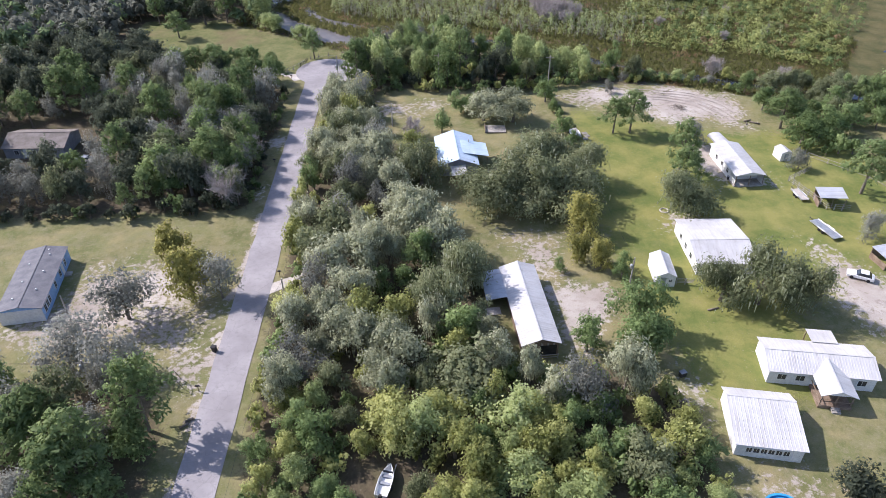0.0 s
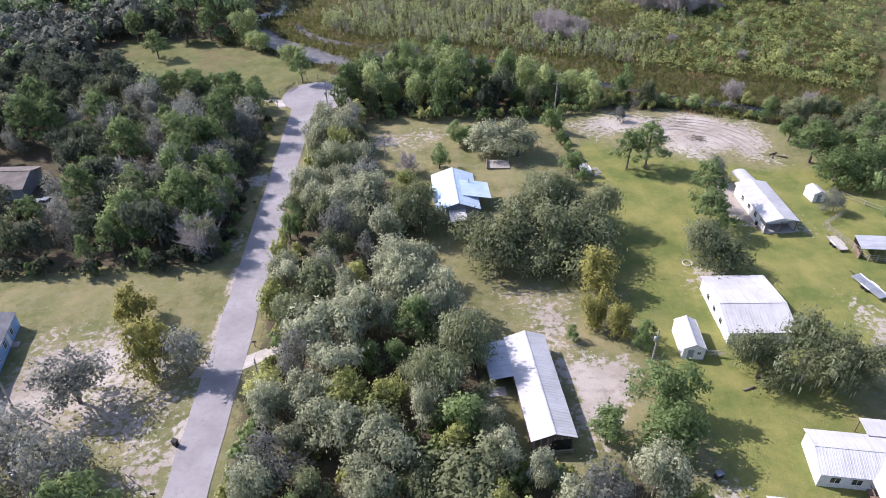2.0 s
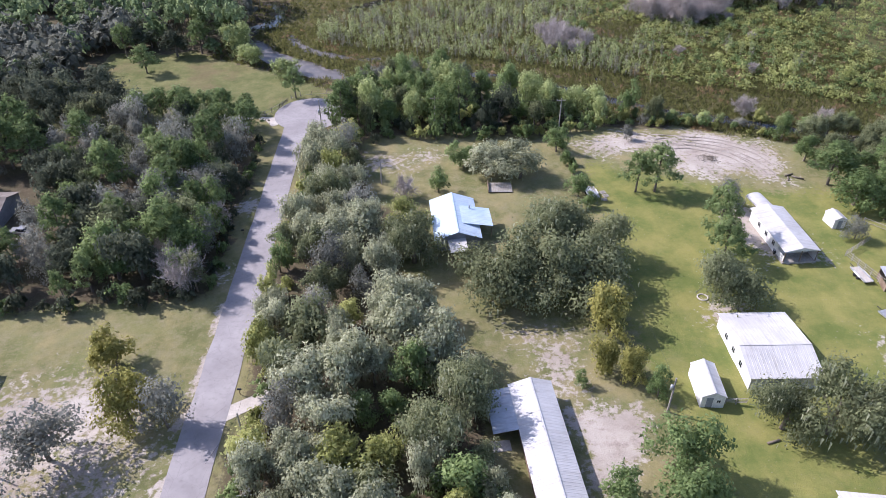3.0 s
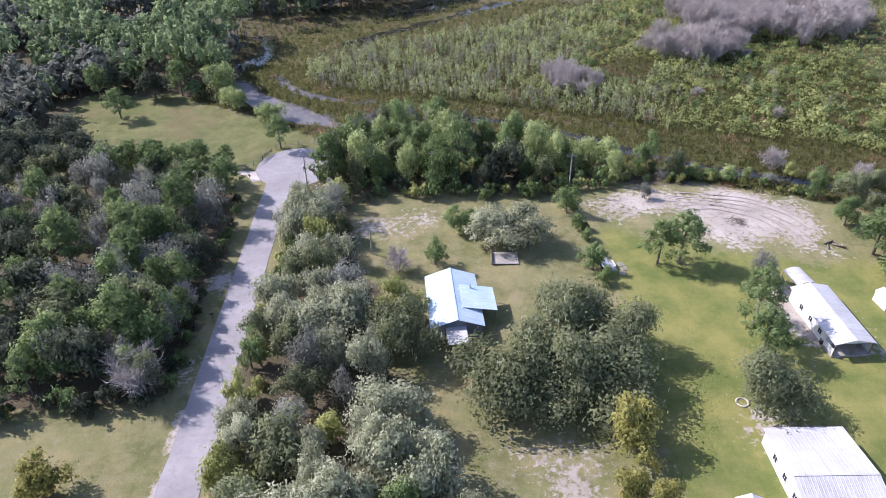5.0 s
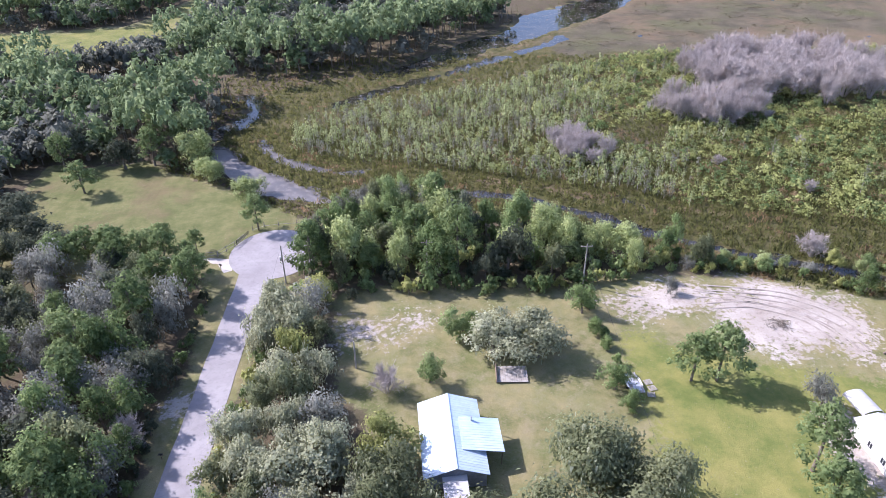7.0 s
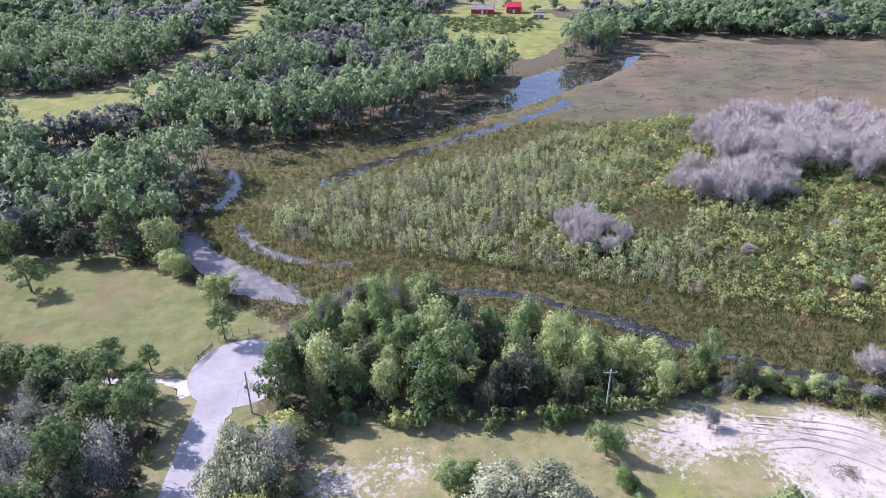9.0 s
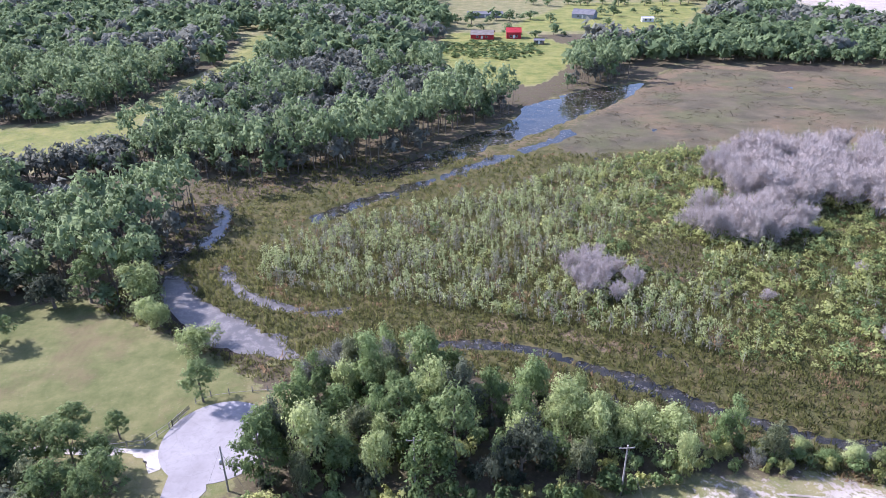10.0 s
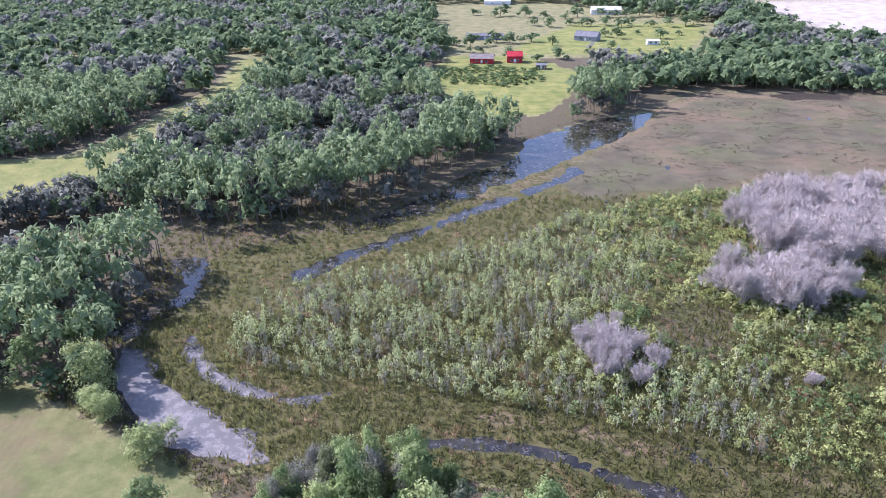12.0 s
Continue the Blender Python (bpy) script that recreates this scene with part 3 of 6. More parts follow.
def tree_kind(name, leaf, label, seed, leaves, size, k, spread=0.62, base=0.75, tall=0.55, flat=0.75, thick=0.07, slim=0.6, moss=0):
    """A unit tree, its crown about 1 m in radius, to be copied."""
    rng = np.random.default_rng(seed)
    blobs = oak_blobs(rng, k, spread, base, tall)
    root = new(name)
    tagged(root, label, "tree", "trees")
    tv, tf = limbs(rng, base + tall * 0.4, blobs, thick)
    t = new("trunk", bare_mesh("trunk", tv, tf, BARK, True))
    t.parent = root
    p, o, sh = crown_points(rng, leaves, blobs, flat)
    cv, cf, cn = sprays(p, o, size, rng, slim)
    c = new("crown", bare_mesh("crown", cv, cf, leaf, tint=sh, normals=cn))
    c.parent = root
    if moss:
        mp, mo, _ = crown_points(rng, moss, blobs, flat, -0.9, 4)
        n = len(mp)
        ln = rng.uniform(0.08, 0.22, n)
        a = rng.uniform(0, 6.28, n)
        w = np.stack([np.cos(a), np.sin(a), np.zeros(n)], 1) * 0.03
        mp = mp + mo * 0.03
        v = np.stack([mp + w, mp - w, mp - w * 0.3 - np.stack([0 * ln, 0 * ln, ln], 1)], 1).reshape(-1, 3)
        s = new("hanging_moss", bare_mesh("hanging_moss", v, np.arange(n * 3).reshape(n, 3), LEAF_MOSSY))
        tagged(s, kind="stuff")
        s.parent = root
    return root


def pine_kind(name, label, seed, leaves=2700, size=0.1, tall=2.6):
    """A slender pine: bare lower trunk, tufts of needles in tiers above."""
    rng = np.random.default_rng(seed)
    blobs = [((0, 0, tall * 1.0), 0.36)]
    for i in range(15):
        h = 0.42 + 0.56 * ((i + rng.uniform(0, 1)) / 15)
        a, d = i * 2.4, (1.12 - h) * 1.15 + 0.18
        d *= rng.uniform(0.6, 1.1)
        blobs.append(((d * math.cos(a), d * math.sin(a), tall * h - 0.05), rng.uniform(0.28, 0.42)))
    root = new(name)
    tagged(root, label, "tree", "trees")
    tv, tf = limbs(rng, tall * 0.98, blobs, 0.06)
    t = new("trunk", bare_mesh("trunk", tv, tf, BARK, True))
    t.parent = root
    p, o, sh = crown_points(rng, leaves, blobs, 0.7, -0.5, 18, 0.1)
    cv, cf, cn = sprays(p, o, size, rng, 0.35)
    c = new("crown", bare_mesh("crown", cv, cf, LEAF_PINE, tint=sh, normals=cn))
    c.parent = root
    return root


def bare_kind(name, label, seed, stems=12, twigs=2600):
    """A leafless tree of many rising stems and fine twigs."""
    rng = np.random.default_rng(seed)
    root = new(name)
    tagged(root, label, "bare tree", "bare trees")
    pieces, ends = [], []
    for s in range(stems):
        a = s * 6.28 / stems + rng.uniform(-0.4, 0.4)
        lean = rng.uniform(0.1, 0.95)
        top = np.array([math.cos(a) * lean, math.sin(a) * lean, rng.uniform(0.95, 1.1) * math.sqrt(1.25 - lean * lean)])
        foot = np.array([math.cos(a), math.sin(a), 0]) * 0.08
        mid = foot * 0.5 + top * 0.5 + np.array([0, 0, 0.12])
        pieces.append(tube_arrays([foot - [0, 0, 0.04], mid, top], [0.026, 0.016, 0.004], 4))
        for k in rng.uniform(-0.5, 1.0, twigs // stems // 12):
            b = mid + (top - mid) * k if k > 0 else mid + (mid - foot) * k
            d = rng.normal(size=3) * 0.5 + np.array([math.cos(a) * 0.4, math.sin(a) * 0.4, 0.7])
            e = b + d / np.linalg.norm(d) * rng.uniform(0.25, 0.5)
            pieces.append(tube_arrays([b, e], [0.009, 0.003], 3))
            ends += [(b, e)] * 16
    tv, tf = gather(pieces)
    t = new("trunk", bare_mesh("trunk", tv, tf, BARE, True))
    t.parent = root
    n = len(ends)
    b, e = np.array([x for x, _ in ends]), np.array([x for _, x in ends])
    s = b + (e - b) * rng.uniform(0.2, 1.0, (n, 1))
    d = rng.normal(size=(n, 3)) * 0.6 + (e - b) * 1.2 + np.array([0, 0, 0.35])
    tip = s + d / np.linalg.norm(d, axis=1)[:, None] * rng.uniform(0.12, 0.36, (n, 1))
    w = rng.normal(size=(n, 3))
    w *= 0.0085 / np.linalg.norm(w, axis=1)[:, None]
    c = new("crown", bare_mesh("crown", np.stack([s - w, s + w, tip], 1).reshape(-1, 3), np.arange(n * 3).reshape(n, 3), BARE))
    c.parent = root
    return root


KINDS = {
    "oak": [tree_kind("oak_tree", LEAF_OAK, "spreading grey-green live oak with dense small leaves", 10 + i, 9800, 0.036, 24, 0.74, 0.42, 0.62, 0.85, moss=300) for i in range(4)],
    "wood_oak": [tree_kind("oak_tree", LEAF_OAK, "rounded dark green oak standing in a wood", 20 + i, 3800, 0.057, 17, 0.6, 0.52, 0.95, 1.0) for i in range(4)],
    "mossy": [tree_kind("mossy_oak_tree", LEAF_MOSSY, "pale grey-green oak hung with moss", 30 + i, 4400, 0.052, 20, 0.62, 0.5, 1.15, 1.1, moss=900) for i in range(5)],
    "grey": [tree_kind("scrub_tree", LEAF_GREY, "thin grey-brown tree with sparse leaves", 40 + i, 3300, 0.044, 18, 0.62, 0.3, 0.95, 1.0, thick=0.045) for i in range(4)],
    "green": [tree_kind("broadleaf_tree", LEAF_GREEN, "fresh green broadleaf tree with a dense crown", 50 + i, 3400, 0.06, 16, 0.58, 0.48, 1.15, 1.05) for i in range(4)],
    "pale": [tree_kind("willow_tree", LEAF_PALE, "pale yellow-green willow with a full crown", 60 + i, 3700, 0.053, 18, 0.58, 0.34, 1.15, 1.1, thick=0.05) for i in range(3)],
    "yellow": [tree_kind("olive_tree", LEAF_YELLOW, "olive-yellow broadleaf tree turning for autumn", 70 + i, 3400, 0.06, 16, 0.58, 0.44, 0.95, 1.0) for i in range(3)],
    "golden": [tree_kind("golden_tree", LEAF_GOLD, "golden-olive broadleaf tree turning for autumn", 150 + i, 3600, 0.056, 17, 0.62, 0.36, 0.85, 1.0) for i in range(2)],
    "dark": [tree_kind("dark_oak_tree", LEAF_DARK, "dark evergreen oak with a dense round crown", 80 + i, 3200, 0.063, 16, 0.6, 0.5, 0.85, 1.0) for i in range(4)],
    "shrub": [tree_kind("shrub", LEAF_GREEN, "low fresh green shrub at a wood's edge", 120 + i, 520, 0.125, 9, 0.55, 0.35, 0.7, 0.95) for i in range(3)],
    "olive_shrub": [tree_kind("olive_shrub", LEAF_YELLOW, "low olive-yellow shrub at a wood's edge", 130 + i, 520, 0.125, 9, 0.55, 0.35, 0.7, 0.95) for i in range(2)],
    "dark_shrub": [tree_kind("dark_shrub", LEAF_DARK, "low dark evergreen shrub at a wood's edge", 140 + i, 520, 0.125, 9, 0.55, 0.35, 0.7, 0.95) for i in range(2)],
    "pine": [pine_kind("pine_tree", "tall slender pine with green needle tufts", 90 + i) for i in range(5)],
    "bare": [bare_kind("bare_tree", "leafless pale grey tree with fine rising twigs", 100 + i) for i in range(4)],
}
USED, UNIT = {}, {}
tree_rng = random.Random(11)


def plant(kind, x, y, r, high):
    """Stands a tree of a kind at (x, y) with crown radius r, high metres tall."""
    root = KINDS[kind][tree_rng.randrange(len(KINDS[kind]))]
    if root not in UNIT:
        UNIT[root] = max(v.co.z for c in root.children for v in c.data.vertices)
    tall = high / r / UNIT[root]
    a, b = r * tree_rng.uniform(0.88, 1.14), r * tree_rng.uniform(0.88, 1.14)
    m = Matrix.Translation((x, y, -0.1)) @ Matrix.Rotation(tree_rng.uniform(0, 6.28), 4, "Z") @ Matrix.Diagonal((a, b, r * tall, 1))
    if root in USED:
        ob = copy_thing(root, m)
        ob.scale = (a, b, r * tall)
    else:
        root.matrix_world = m
        USED[root] = True
        ob = root
    return ob


def scatter(poly, gap, seed, keep=None):
    """Uneven places inside a polygon, about gap metres apart."""
    rng = random.Random(seed)
    xs, ys = [p[0] for p in poly], [p[1] for p in poly]
    got, cells = [], {}
    for _ in range(int((max(xs) - min(xs)) * (max(ys) - min(ys)) / gap / gap * 9)):
        x, y = rng.uniform(min(xs), max(xs)), rng.uniform(min(ys), max(ys))
        c = (int(x // gap), int(y // gap))
        if any((x - a) ** 2 + (y - b) ** 2 < gap * gap for i in (-1, 0, 1) for j in (-1, 0, 1) for a, b in cells.get((c[0] + i, c[1] + j), ())):
            continue
        cells.setdefault(c, []).append((x, y))
        got.append((x, y))
    a = np.array(got)
    d = inside(a[:, 0], a[:, 1], poly)
    return [(x, y) for (x, y), k in zip(got, d) if k > gap * 0.25 and (keep is None or keep(x, y))]


def wood(poly, gap, seed, mix, low, high, keep=None, tall=2.6):
    kinds, weights = zip(*mix.items())
    places = scatter(poly, gap, seed, keep)
    room = inside(np.array([p[0] for p in places]), np.array([p[1] for p in places]), poly) if places else []
    for (x, y), edge in zip(places, room):
        patch = 0.5 + 0.5 * math.sin(x * 0.13 + 2 * math.sin(y * 0.09))
        w = [v * (0.35 + 1.3 * (patch if i % 2 else 1 - patch)) for i, v in enumerate(weights)]
        k = tree_rng.choices(kinds, w)[0]
        r = low + (high - low) * tree_rng.uniform(0, 1) ** 1.4
        r = min(r, max(low * 0.8, edge + 0.6))
        mean = (low + high) / 2
        plant(k, x, y, r * (0.8 if k == "pine" else 1.0), (0.45 * r + 0.55 * mean) * tall * tree_rng.uniform(0.75, 1.15) * (1.15 if k == "pine" else 1.0))


# single trees of the yards: place, crown radius, height
SINGLES = (
    ("oak", ((13.8, 120.4, 7.8, 13.0), (28.2, 118.2, 8.2, 13.5), (21.3, 117.6, 6.2, 11.5), (27.0, 130.8, 7.6, 12.0), (32.5, 128.5, 5.8, 10.5), (-0.6, 128.6, 5.4, 10.5), (52.1, 116.3, 6.6, 10.5),
             (50.1, 88.5, 4.6, 9.8), (56.0, 87.5, 5.8, 12.5), (62.2, 86.8, 4.6, 11.5), (6.2, 93.5, 5.2, 12.5), (2.5, 86.5, 5.0, 11.5))),
    ("yellow", ((-1.1, 137.0, 4.6, 8.8),)),
    ("golden", ((30.6, 108.4, 4.4, 9.2), (28.2, 100.5, 2.9, 7.0), (31.8, 98.0, 2.8, 6.5), (-46.2, 104.2, 4.4, 7.0), (-39.8, 92.3, 4.8, 10.0))),
    ("green", ((34.5, 82.3, 4.7, 10.5), (32.8, 75.6, 4.3, 9.8), (24.9, 77.1, 3.0, 7.8), (6.3, 79.0, 4.3, 9.5), (4.5, 152.8, 2.5, 7.5), (24.2, 97.1, 1.4, 3.6), (34.6, 94.8, 2.0, 6.0), (9.8, 164.1, 3.2, 6.8),
               (12.6, 165.0, 2.4, 4.5), (32.4, 170.0, 2.5, 7.0), (33.4, 164.0, 1.7, 4.0), (34.5, 160.0, 1.4, 3.0), (33.8, 150.2, 2.3, 5.6), (34.8, 145.5, 1.8, 4.0), (89.4, 144.6, 4.8, 8.5), (94.1, 146, 4.6, 9.0))),
    ("green", ((87.5, 163, 3.2, 7), (99, 147, 4.6, 9), (101.6, 157, 4.4, 9), (93, 155, 4.0, 8))),
    ("pine", ((-47, 187, 3.2, 10.5), (-52, 188.5, 3.2, 9.5), (-58, 189, 3.4, 10.5), (-63.5, 190, 3.6, 9.5), (-55, 184, 3.6, 11.5), (-42.5, 186.5, 2.6, 8), (-67, 186, 3.6, 10.5), (-40, 181, 3.0, 10))),
    ("green", ((-44, 134, 4.2, 13), (-46, 157, 3.8, 12.5), (-39.5, 136.5, 3.0, 10))),
    ("green", ((-49, 142.5, 4.2, 13.5), (-40.5, 128.5, 3.6, 10.5), (-42.5, 124, 3.4, 8.5), (-41, 147.5, 3.6, 9.5), (-53, 126, 4.0, 9.0), (-50, 150, 3.4, 10))),
    ("mossy", ((15.2, 159.6, 5.4, 7.8), (22.4, 158.4, 6.2, 8.8))),
    ("grey", ((-49.0, 86.9, 5.8, 11.0), (-53.3, 75.1, 6.8, 10.5), (-46.0, 73.0, 4.6, 9.0), (-34.8, 91.9, 4.2, 10.2), (83.2, 132.5, 3.0, 5.5), (84.8, 106, 3.0, 7.0), (63.5, 144.5, 3.1, 7.2),
              (50.2, 175, 1.5, 4.2), (65.5, 88.5, 3.0, 7.0))),
    ("dark", ((-72.7, 236.0, 4.6, 8.6), (-84.5, 242, 5.6, 10.0), (52.8, 49.5, 4.0, 6.5), (-84, 205, 5.5, 9.5), (-90, 199, 6.5, 10), (-77, 196, 5.0, 9), (-70, 192, 4.5, 8.5))),
    ("pale", ((-52.8, 234.2, 4.3, 11.5), (-47.3, 227.0, 3.3, 6.8), (-37.6, 219.0, 4.4, 6.6), (-57, 240, 3.6, 9.0), (-51, 229.5, 3.0, 6.5))),
    ("pine", ((46.2, 151.6, 3.6, 10.2), (50.2, 151.4, 4.0, 12.2), (56.7, 133.1, 3.7, 12.5), (55.6, 126.5, 3.4, 9.5), (88.0, 152.8, 4.6, 11.0), (92.0, 122, 4.2, 13.5), (-38.6, 63.6, 4.0, 15.0), (-44, 55, 4.6, 14.5), (-51, 60, 4.2, 13.0),
              (-65.9, 238.2, 3.8, 11.5), (-32.2, 202.8, 3.0, 9.6), (-77.8, 222.5, 3.4, 9.0), (-18.2, 187.8, 3.0, 11.5), (-43.2, 194, 2.0, 6.3))),
    ("pine", ((-50.5, 195, 2.8, 7.2), (-74, 290, 3.6, 12), (-60, 247, 3.4, 12), (-68, 248, 3.4, 12), (-88, 236, 3.4, 11))),
    ("bare", ((-2.4, 151.0, 3.2, 6.0), (-40.3, 122.0, 5.4, 9.5), (-38.4, 141, 3.0, 7), (-46, 130, 3.4, 7.5), (83, 187, 3.0, 6.5), (100, 180, 2.6, 6.0))),
)
for kind, rows in SINGLES:
    for x, y, r, h in rows:
        plant(kind, x, y, r, h)

# woods
YARD_CLEAR = [(9, 76), (9, 98), (22, 98), (22, 72), (14, 70)]
wood(WOODS_EAST, 4.4, 1, {"mossy": 7.5, "green": 1.9, "wood_oak": 1.8, "yellow": 0.7, "grey": 1.4}, 2.6, 6.0, lambda x, y: y > 66 and inside(np.array([x]), np.array([y]), YARD_CLEAR)[0] < 1, 2.4)
wood(WOODS_EAST, 3.5, 2, {"yellow": 3.6, "green": 3.0, "pale": 2.2, "wood_oak": 0.5}, 2.0, 4.2, lambda x, y: y <= 66 and math.hypot(x + 5.5, y - 54) > 4.5, 2.3)
wood(WOODS_EAST, 3.6, 15, {"olive_shrub": 3, "shrub": 3}, 1.5, 2.6, lambda x, y: y < 80 and math.hypot(x + 5.5, y - 54) > 4.0 and inside(np.array([x]), np.array([y]), YARD_CLEAR)[0] < 1, 1.9)
wood(WOODS_WEST, 4.4, 3, {"dark": 3.8, "grey": 4.2, "wood_oak": 1.4, "pine": 3.4, "green": 0.7}, 2.6, 5.2, lambda x, y: x > -112 and inside(np.array([x]), np.array([y]), HOUSE_CLEAR)[0] < -1)
wood(WOODS_SOUTHWEST, 4.6, 4, {"pine": 3, "green": 1.6, "grey": 3, "wood_oak": 1}, 2.8, 5.0)
wood(BELT, 3.4, 16, {"shrub": 3, "dark_shrub": 1, "olive_shrub": 2}, 1.6, 2.8, None, 2.0)
wood(BELT, 4.0, 5, {"green": 3.2, "wood_oak": 2.4, "pale": 1.4, "dark": 1.0, "pine": 2.2}, 2.4, 5.2, lambda x, y: not (13 < x < 51 and y > 182.5), 3.0)
wood([(15, 184), (48, 181), (50, 189), (38, 196), (24, 202), (14, 199)], 4.0, 6, {"pale": 5, "green": 1.6}, 2.6, 4.8, tall=2.9)
wood([(48, 182), (110, 176), (118, 181), (70, 186), (50, 194)], 3.2, 7, {"green": 2, "pale": 2, "yellow": 1, "grey": 1}, 1.3, 2.2, tall=2.0)
wood([(84, 178), (96, 152), (125, 140), (130, 176)], 4.4, 8, {"green": 3, "wood_oak": 2, "pine": 1}, 2.6, 4.0)
wood([(-21, 203), (-12, 213), (9, 216), (9, 206), (-14, 202)], 3.4, 9, {"grey": 3, "green": 1.5, "pale": 1}, 2.4, 4.0, tall=3.0)
wood([(-112, 216), (-96, 210), (-86, 196), (-66, 190), (-66, 184), (-86, 184), (-120, 200)], 5.0, 10, {"dark": 5, "wood_oak": 1, "pine": 0.7}, 4.0, 6.2, tall=2.0)
wood([(73, 268), (78, 258), (92, 255), (105, 260), (103, 275), (84, 277)], 4.8, 12, {"bare": 1}, 5.0, 7.2, tall=1.9)
wood([(88, 290), (98, 275), (120, 271), (150, 272), (168, 296), (152, 326), (115, 324), (97, 312)], 5.6, 13, {"bare": 1}, 5.4, 7.6, tall=1.9)
wood([(30, 262), (60, 285), (120, 262), (130, 225), (100, 206), (66, 216), (34, 228)], 20.0, 17, {"bare": 1}, 1.4, 2.4, tall=1.9)
wood([(38, 234), (46, 229), (54, 234), (54, 246), (46, 251), (39, 247)], 3.6, 14, {"bare": 1}, 3.4, 4.8, tall=1.9)


# low shrubs along the woods' edges
def hedge(line, gap, mix, low, high, seed, spread=1.5):
    rng = random.Random(seed)
    kinds, weights = zip(*mix.items())
    for (ax, ay), (bx, by) in zip(line[:-1], line[1:]):
        n = max(1, round(math.hypot(bx - ax, by - ay) / gap))
        for i in range(n):
            k = (i + rng.uniform(0, 0.8)) / n
            r = rng.uniform(low, high)
            plant(rng.choices(kinds, weights)[0], ax + (bx - ax) * k + rng.uniform(-spread, spread), ay + (by - ay) * k + rng.uniform(-spread, spread), r, r * rng.uniform(1.5, 2.3))


hedge([(-23, 178), (-14, 176.5), (-5, 179), (5, 178.5), (18, 177), (31, 178.5), (46, 181.5)], 2.3, {"shrub": 3, "olive_shrub": 1, "dark_shrub": 1}, 1.3, 2.4, 31)
hedge([(-23.6, 60), (-24, 72), (-23.5, 84), (-22.5, 99), (-23.5, 119), (-24, 140), (-23.5, 160), (-22, 174)], 3.4, {"shrub": 3, "olive_shrub": 2}, 1.2, 2.2, 32, 0.8)
hedge([(-100, 117), (-72, 117.5), (-58, 117.5), (-49, 119), (-38, 119)], 2.8, {"dark_shrub": 5, "shrub": 1}, 1.4, 2.6, 33)
hedge([(-36.5, 121), (-36.2, 145)], 3.4, {"dark_shrub": 3, "shrub": 1}, 1.2, 2.0, 34, 0.6)
hedge([(-36.8, 154), (-36.6, 178)], 3.4, {"dark_shrub": 3, "shrub": 1}, 1.2, 2.0, 35, 0.6)
hedge([(9, 74), (12, 73), (22, 70)], 2.8, {"olive_shrub": 3, "shrub": 1}, 1.3, 2.2, 36)
hedge([(33.5, 176), (34.2, 168), (35, 158), (35.2, 144)], 2.6, {"shrub": 3, "olive_shrub": 1}, 0.9, 1.6, 37, 0.7)
hedge([(48, 183), (62, 182.5), (76, 180), (88, 174)], 2.6, {"shrub": 2, "olive_shrub": 2}, 0.8, 1.6, 39, 1.2)
hedge([(88, 140), (99, 139), (112, 136)], 3.2, {"shrub": 3, "dark_shrub": 1}, 1.5, 2.6, 38)


# ---- far woods, thicket and reeds: uncounted, one object each ----
def template(seed, n, size, blobs, flat=0.9, slim=0.65, clump=5):
    rng = np.random.default_rng(seed)
    p, o, _ = crown_points(rng, n, blobs, flat, -0.3, clump, 0.14)
    return sprays(p, o, size, rng, slim)


def strew(name, places, scales, talls, templates, material, seed, label, category, stems=0.0, stem_material=None):
    """Many small plants in one mesh: places (n, 2), each a turned and scaled template."""
    rng = np.random.default_rng(seed)
    places, n = np.asarray(places, float), len(places)
    pick, ang, tint = rng.integers(0, len(templates), n), rng.uniform(0, 6.28, n), rng.uniform(0, 1, n)
    vs, fs, ts, ns, base = [], [], [], [], 0
    for k, (tv, tf, tn) in enumerate(templates):
        i = np.nonzero(pick == k)[0]
        c, s = np.cos(ang[i])[:, None], np.sin(ang[i])[:, None]
        r, h = np.asarray(scales)[i][:, None], np.asarray(talls)[i][:, None]
        x = (tv[None, :, 0] * c - tv[None, :, 1] * s) * r + places[i, 0][:, None]
        y = (tv[None, :, 0] * s + tv[None, :, 1] * c) * r + places[i, 1][:, None]
        z = tv[None, :, 2] * h - 0.1
        v = np.stack([x, y, np.broadcast_to(z, x.shape)], -1).reshape(-1, 3)
        f = (tf[None] + (np.arange(len(i)) * len(tv))[:, None, None]).reshape(-1, tf.shape[1]) + base
        nx, ny = tn[None, :, 0] * c - tn[None, :, 1] * s, tn[None, :, 0] * s + tn[None, :, 1] * c
        ns.append(np.stack([nx, ny, np.broadcast_to(tn[None, :, 2], nx.shape)], -1).reshape(-1, 3))
        vs.append(v)
        fs.append(f)
        ts.append(np.repeat(tint[i], len(tv)))
        base += len(v)
    ob = new(name, bare_mesh(name, np.concatenate(vs), np.concatenate(fs), material, tint=np.concatenate(ts), normals=np.concatenate(ns)))
    tagged(ob, label, category, kind="stuff")
    if stems:
        a = np.arange(3) * 2.094
        ring = np.stack([np.cos(a), np.sin(a)], 1)
        w = (np.asarray(scales) * stems)[:, None, None]
        lo = np.concatenate([places[:, None] + ring[None] * w, np.full((n, 3, 1), -0.2)], 2)
        hi = np.concatenate([places[:, None] + ring[None] * w * 0.5, np.repeat((np.asarray(talls) * 1.1)[:, None, None], 3, 1)], 2)
        v = np.concatenate([lo, hi], 1).reshape(-1, 3)
        q = np.array([(0, 1, 4, 3), (1, 2, 5, 4), (2, 0, 3, 5)])
        f = (q[None] + (np.arange(n) * 6)[:, None, None]).reshape(-1, 4)
        st = new(name + "_stems", bare_mesh(name + "_stems", v, f, stem_material))
        tagged(st, "bare stems standing below " + category, "stems", kind="stuff")
    return ob


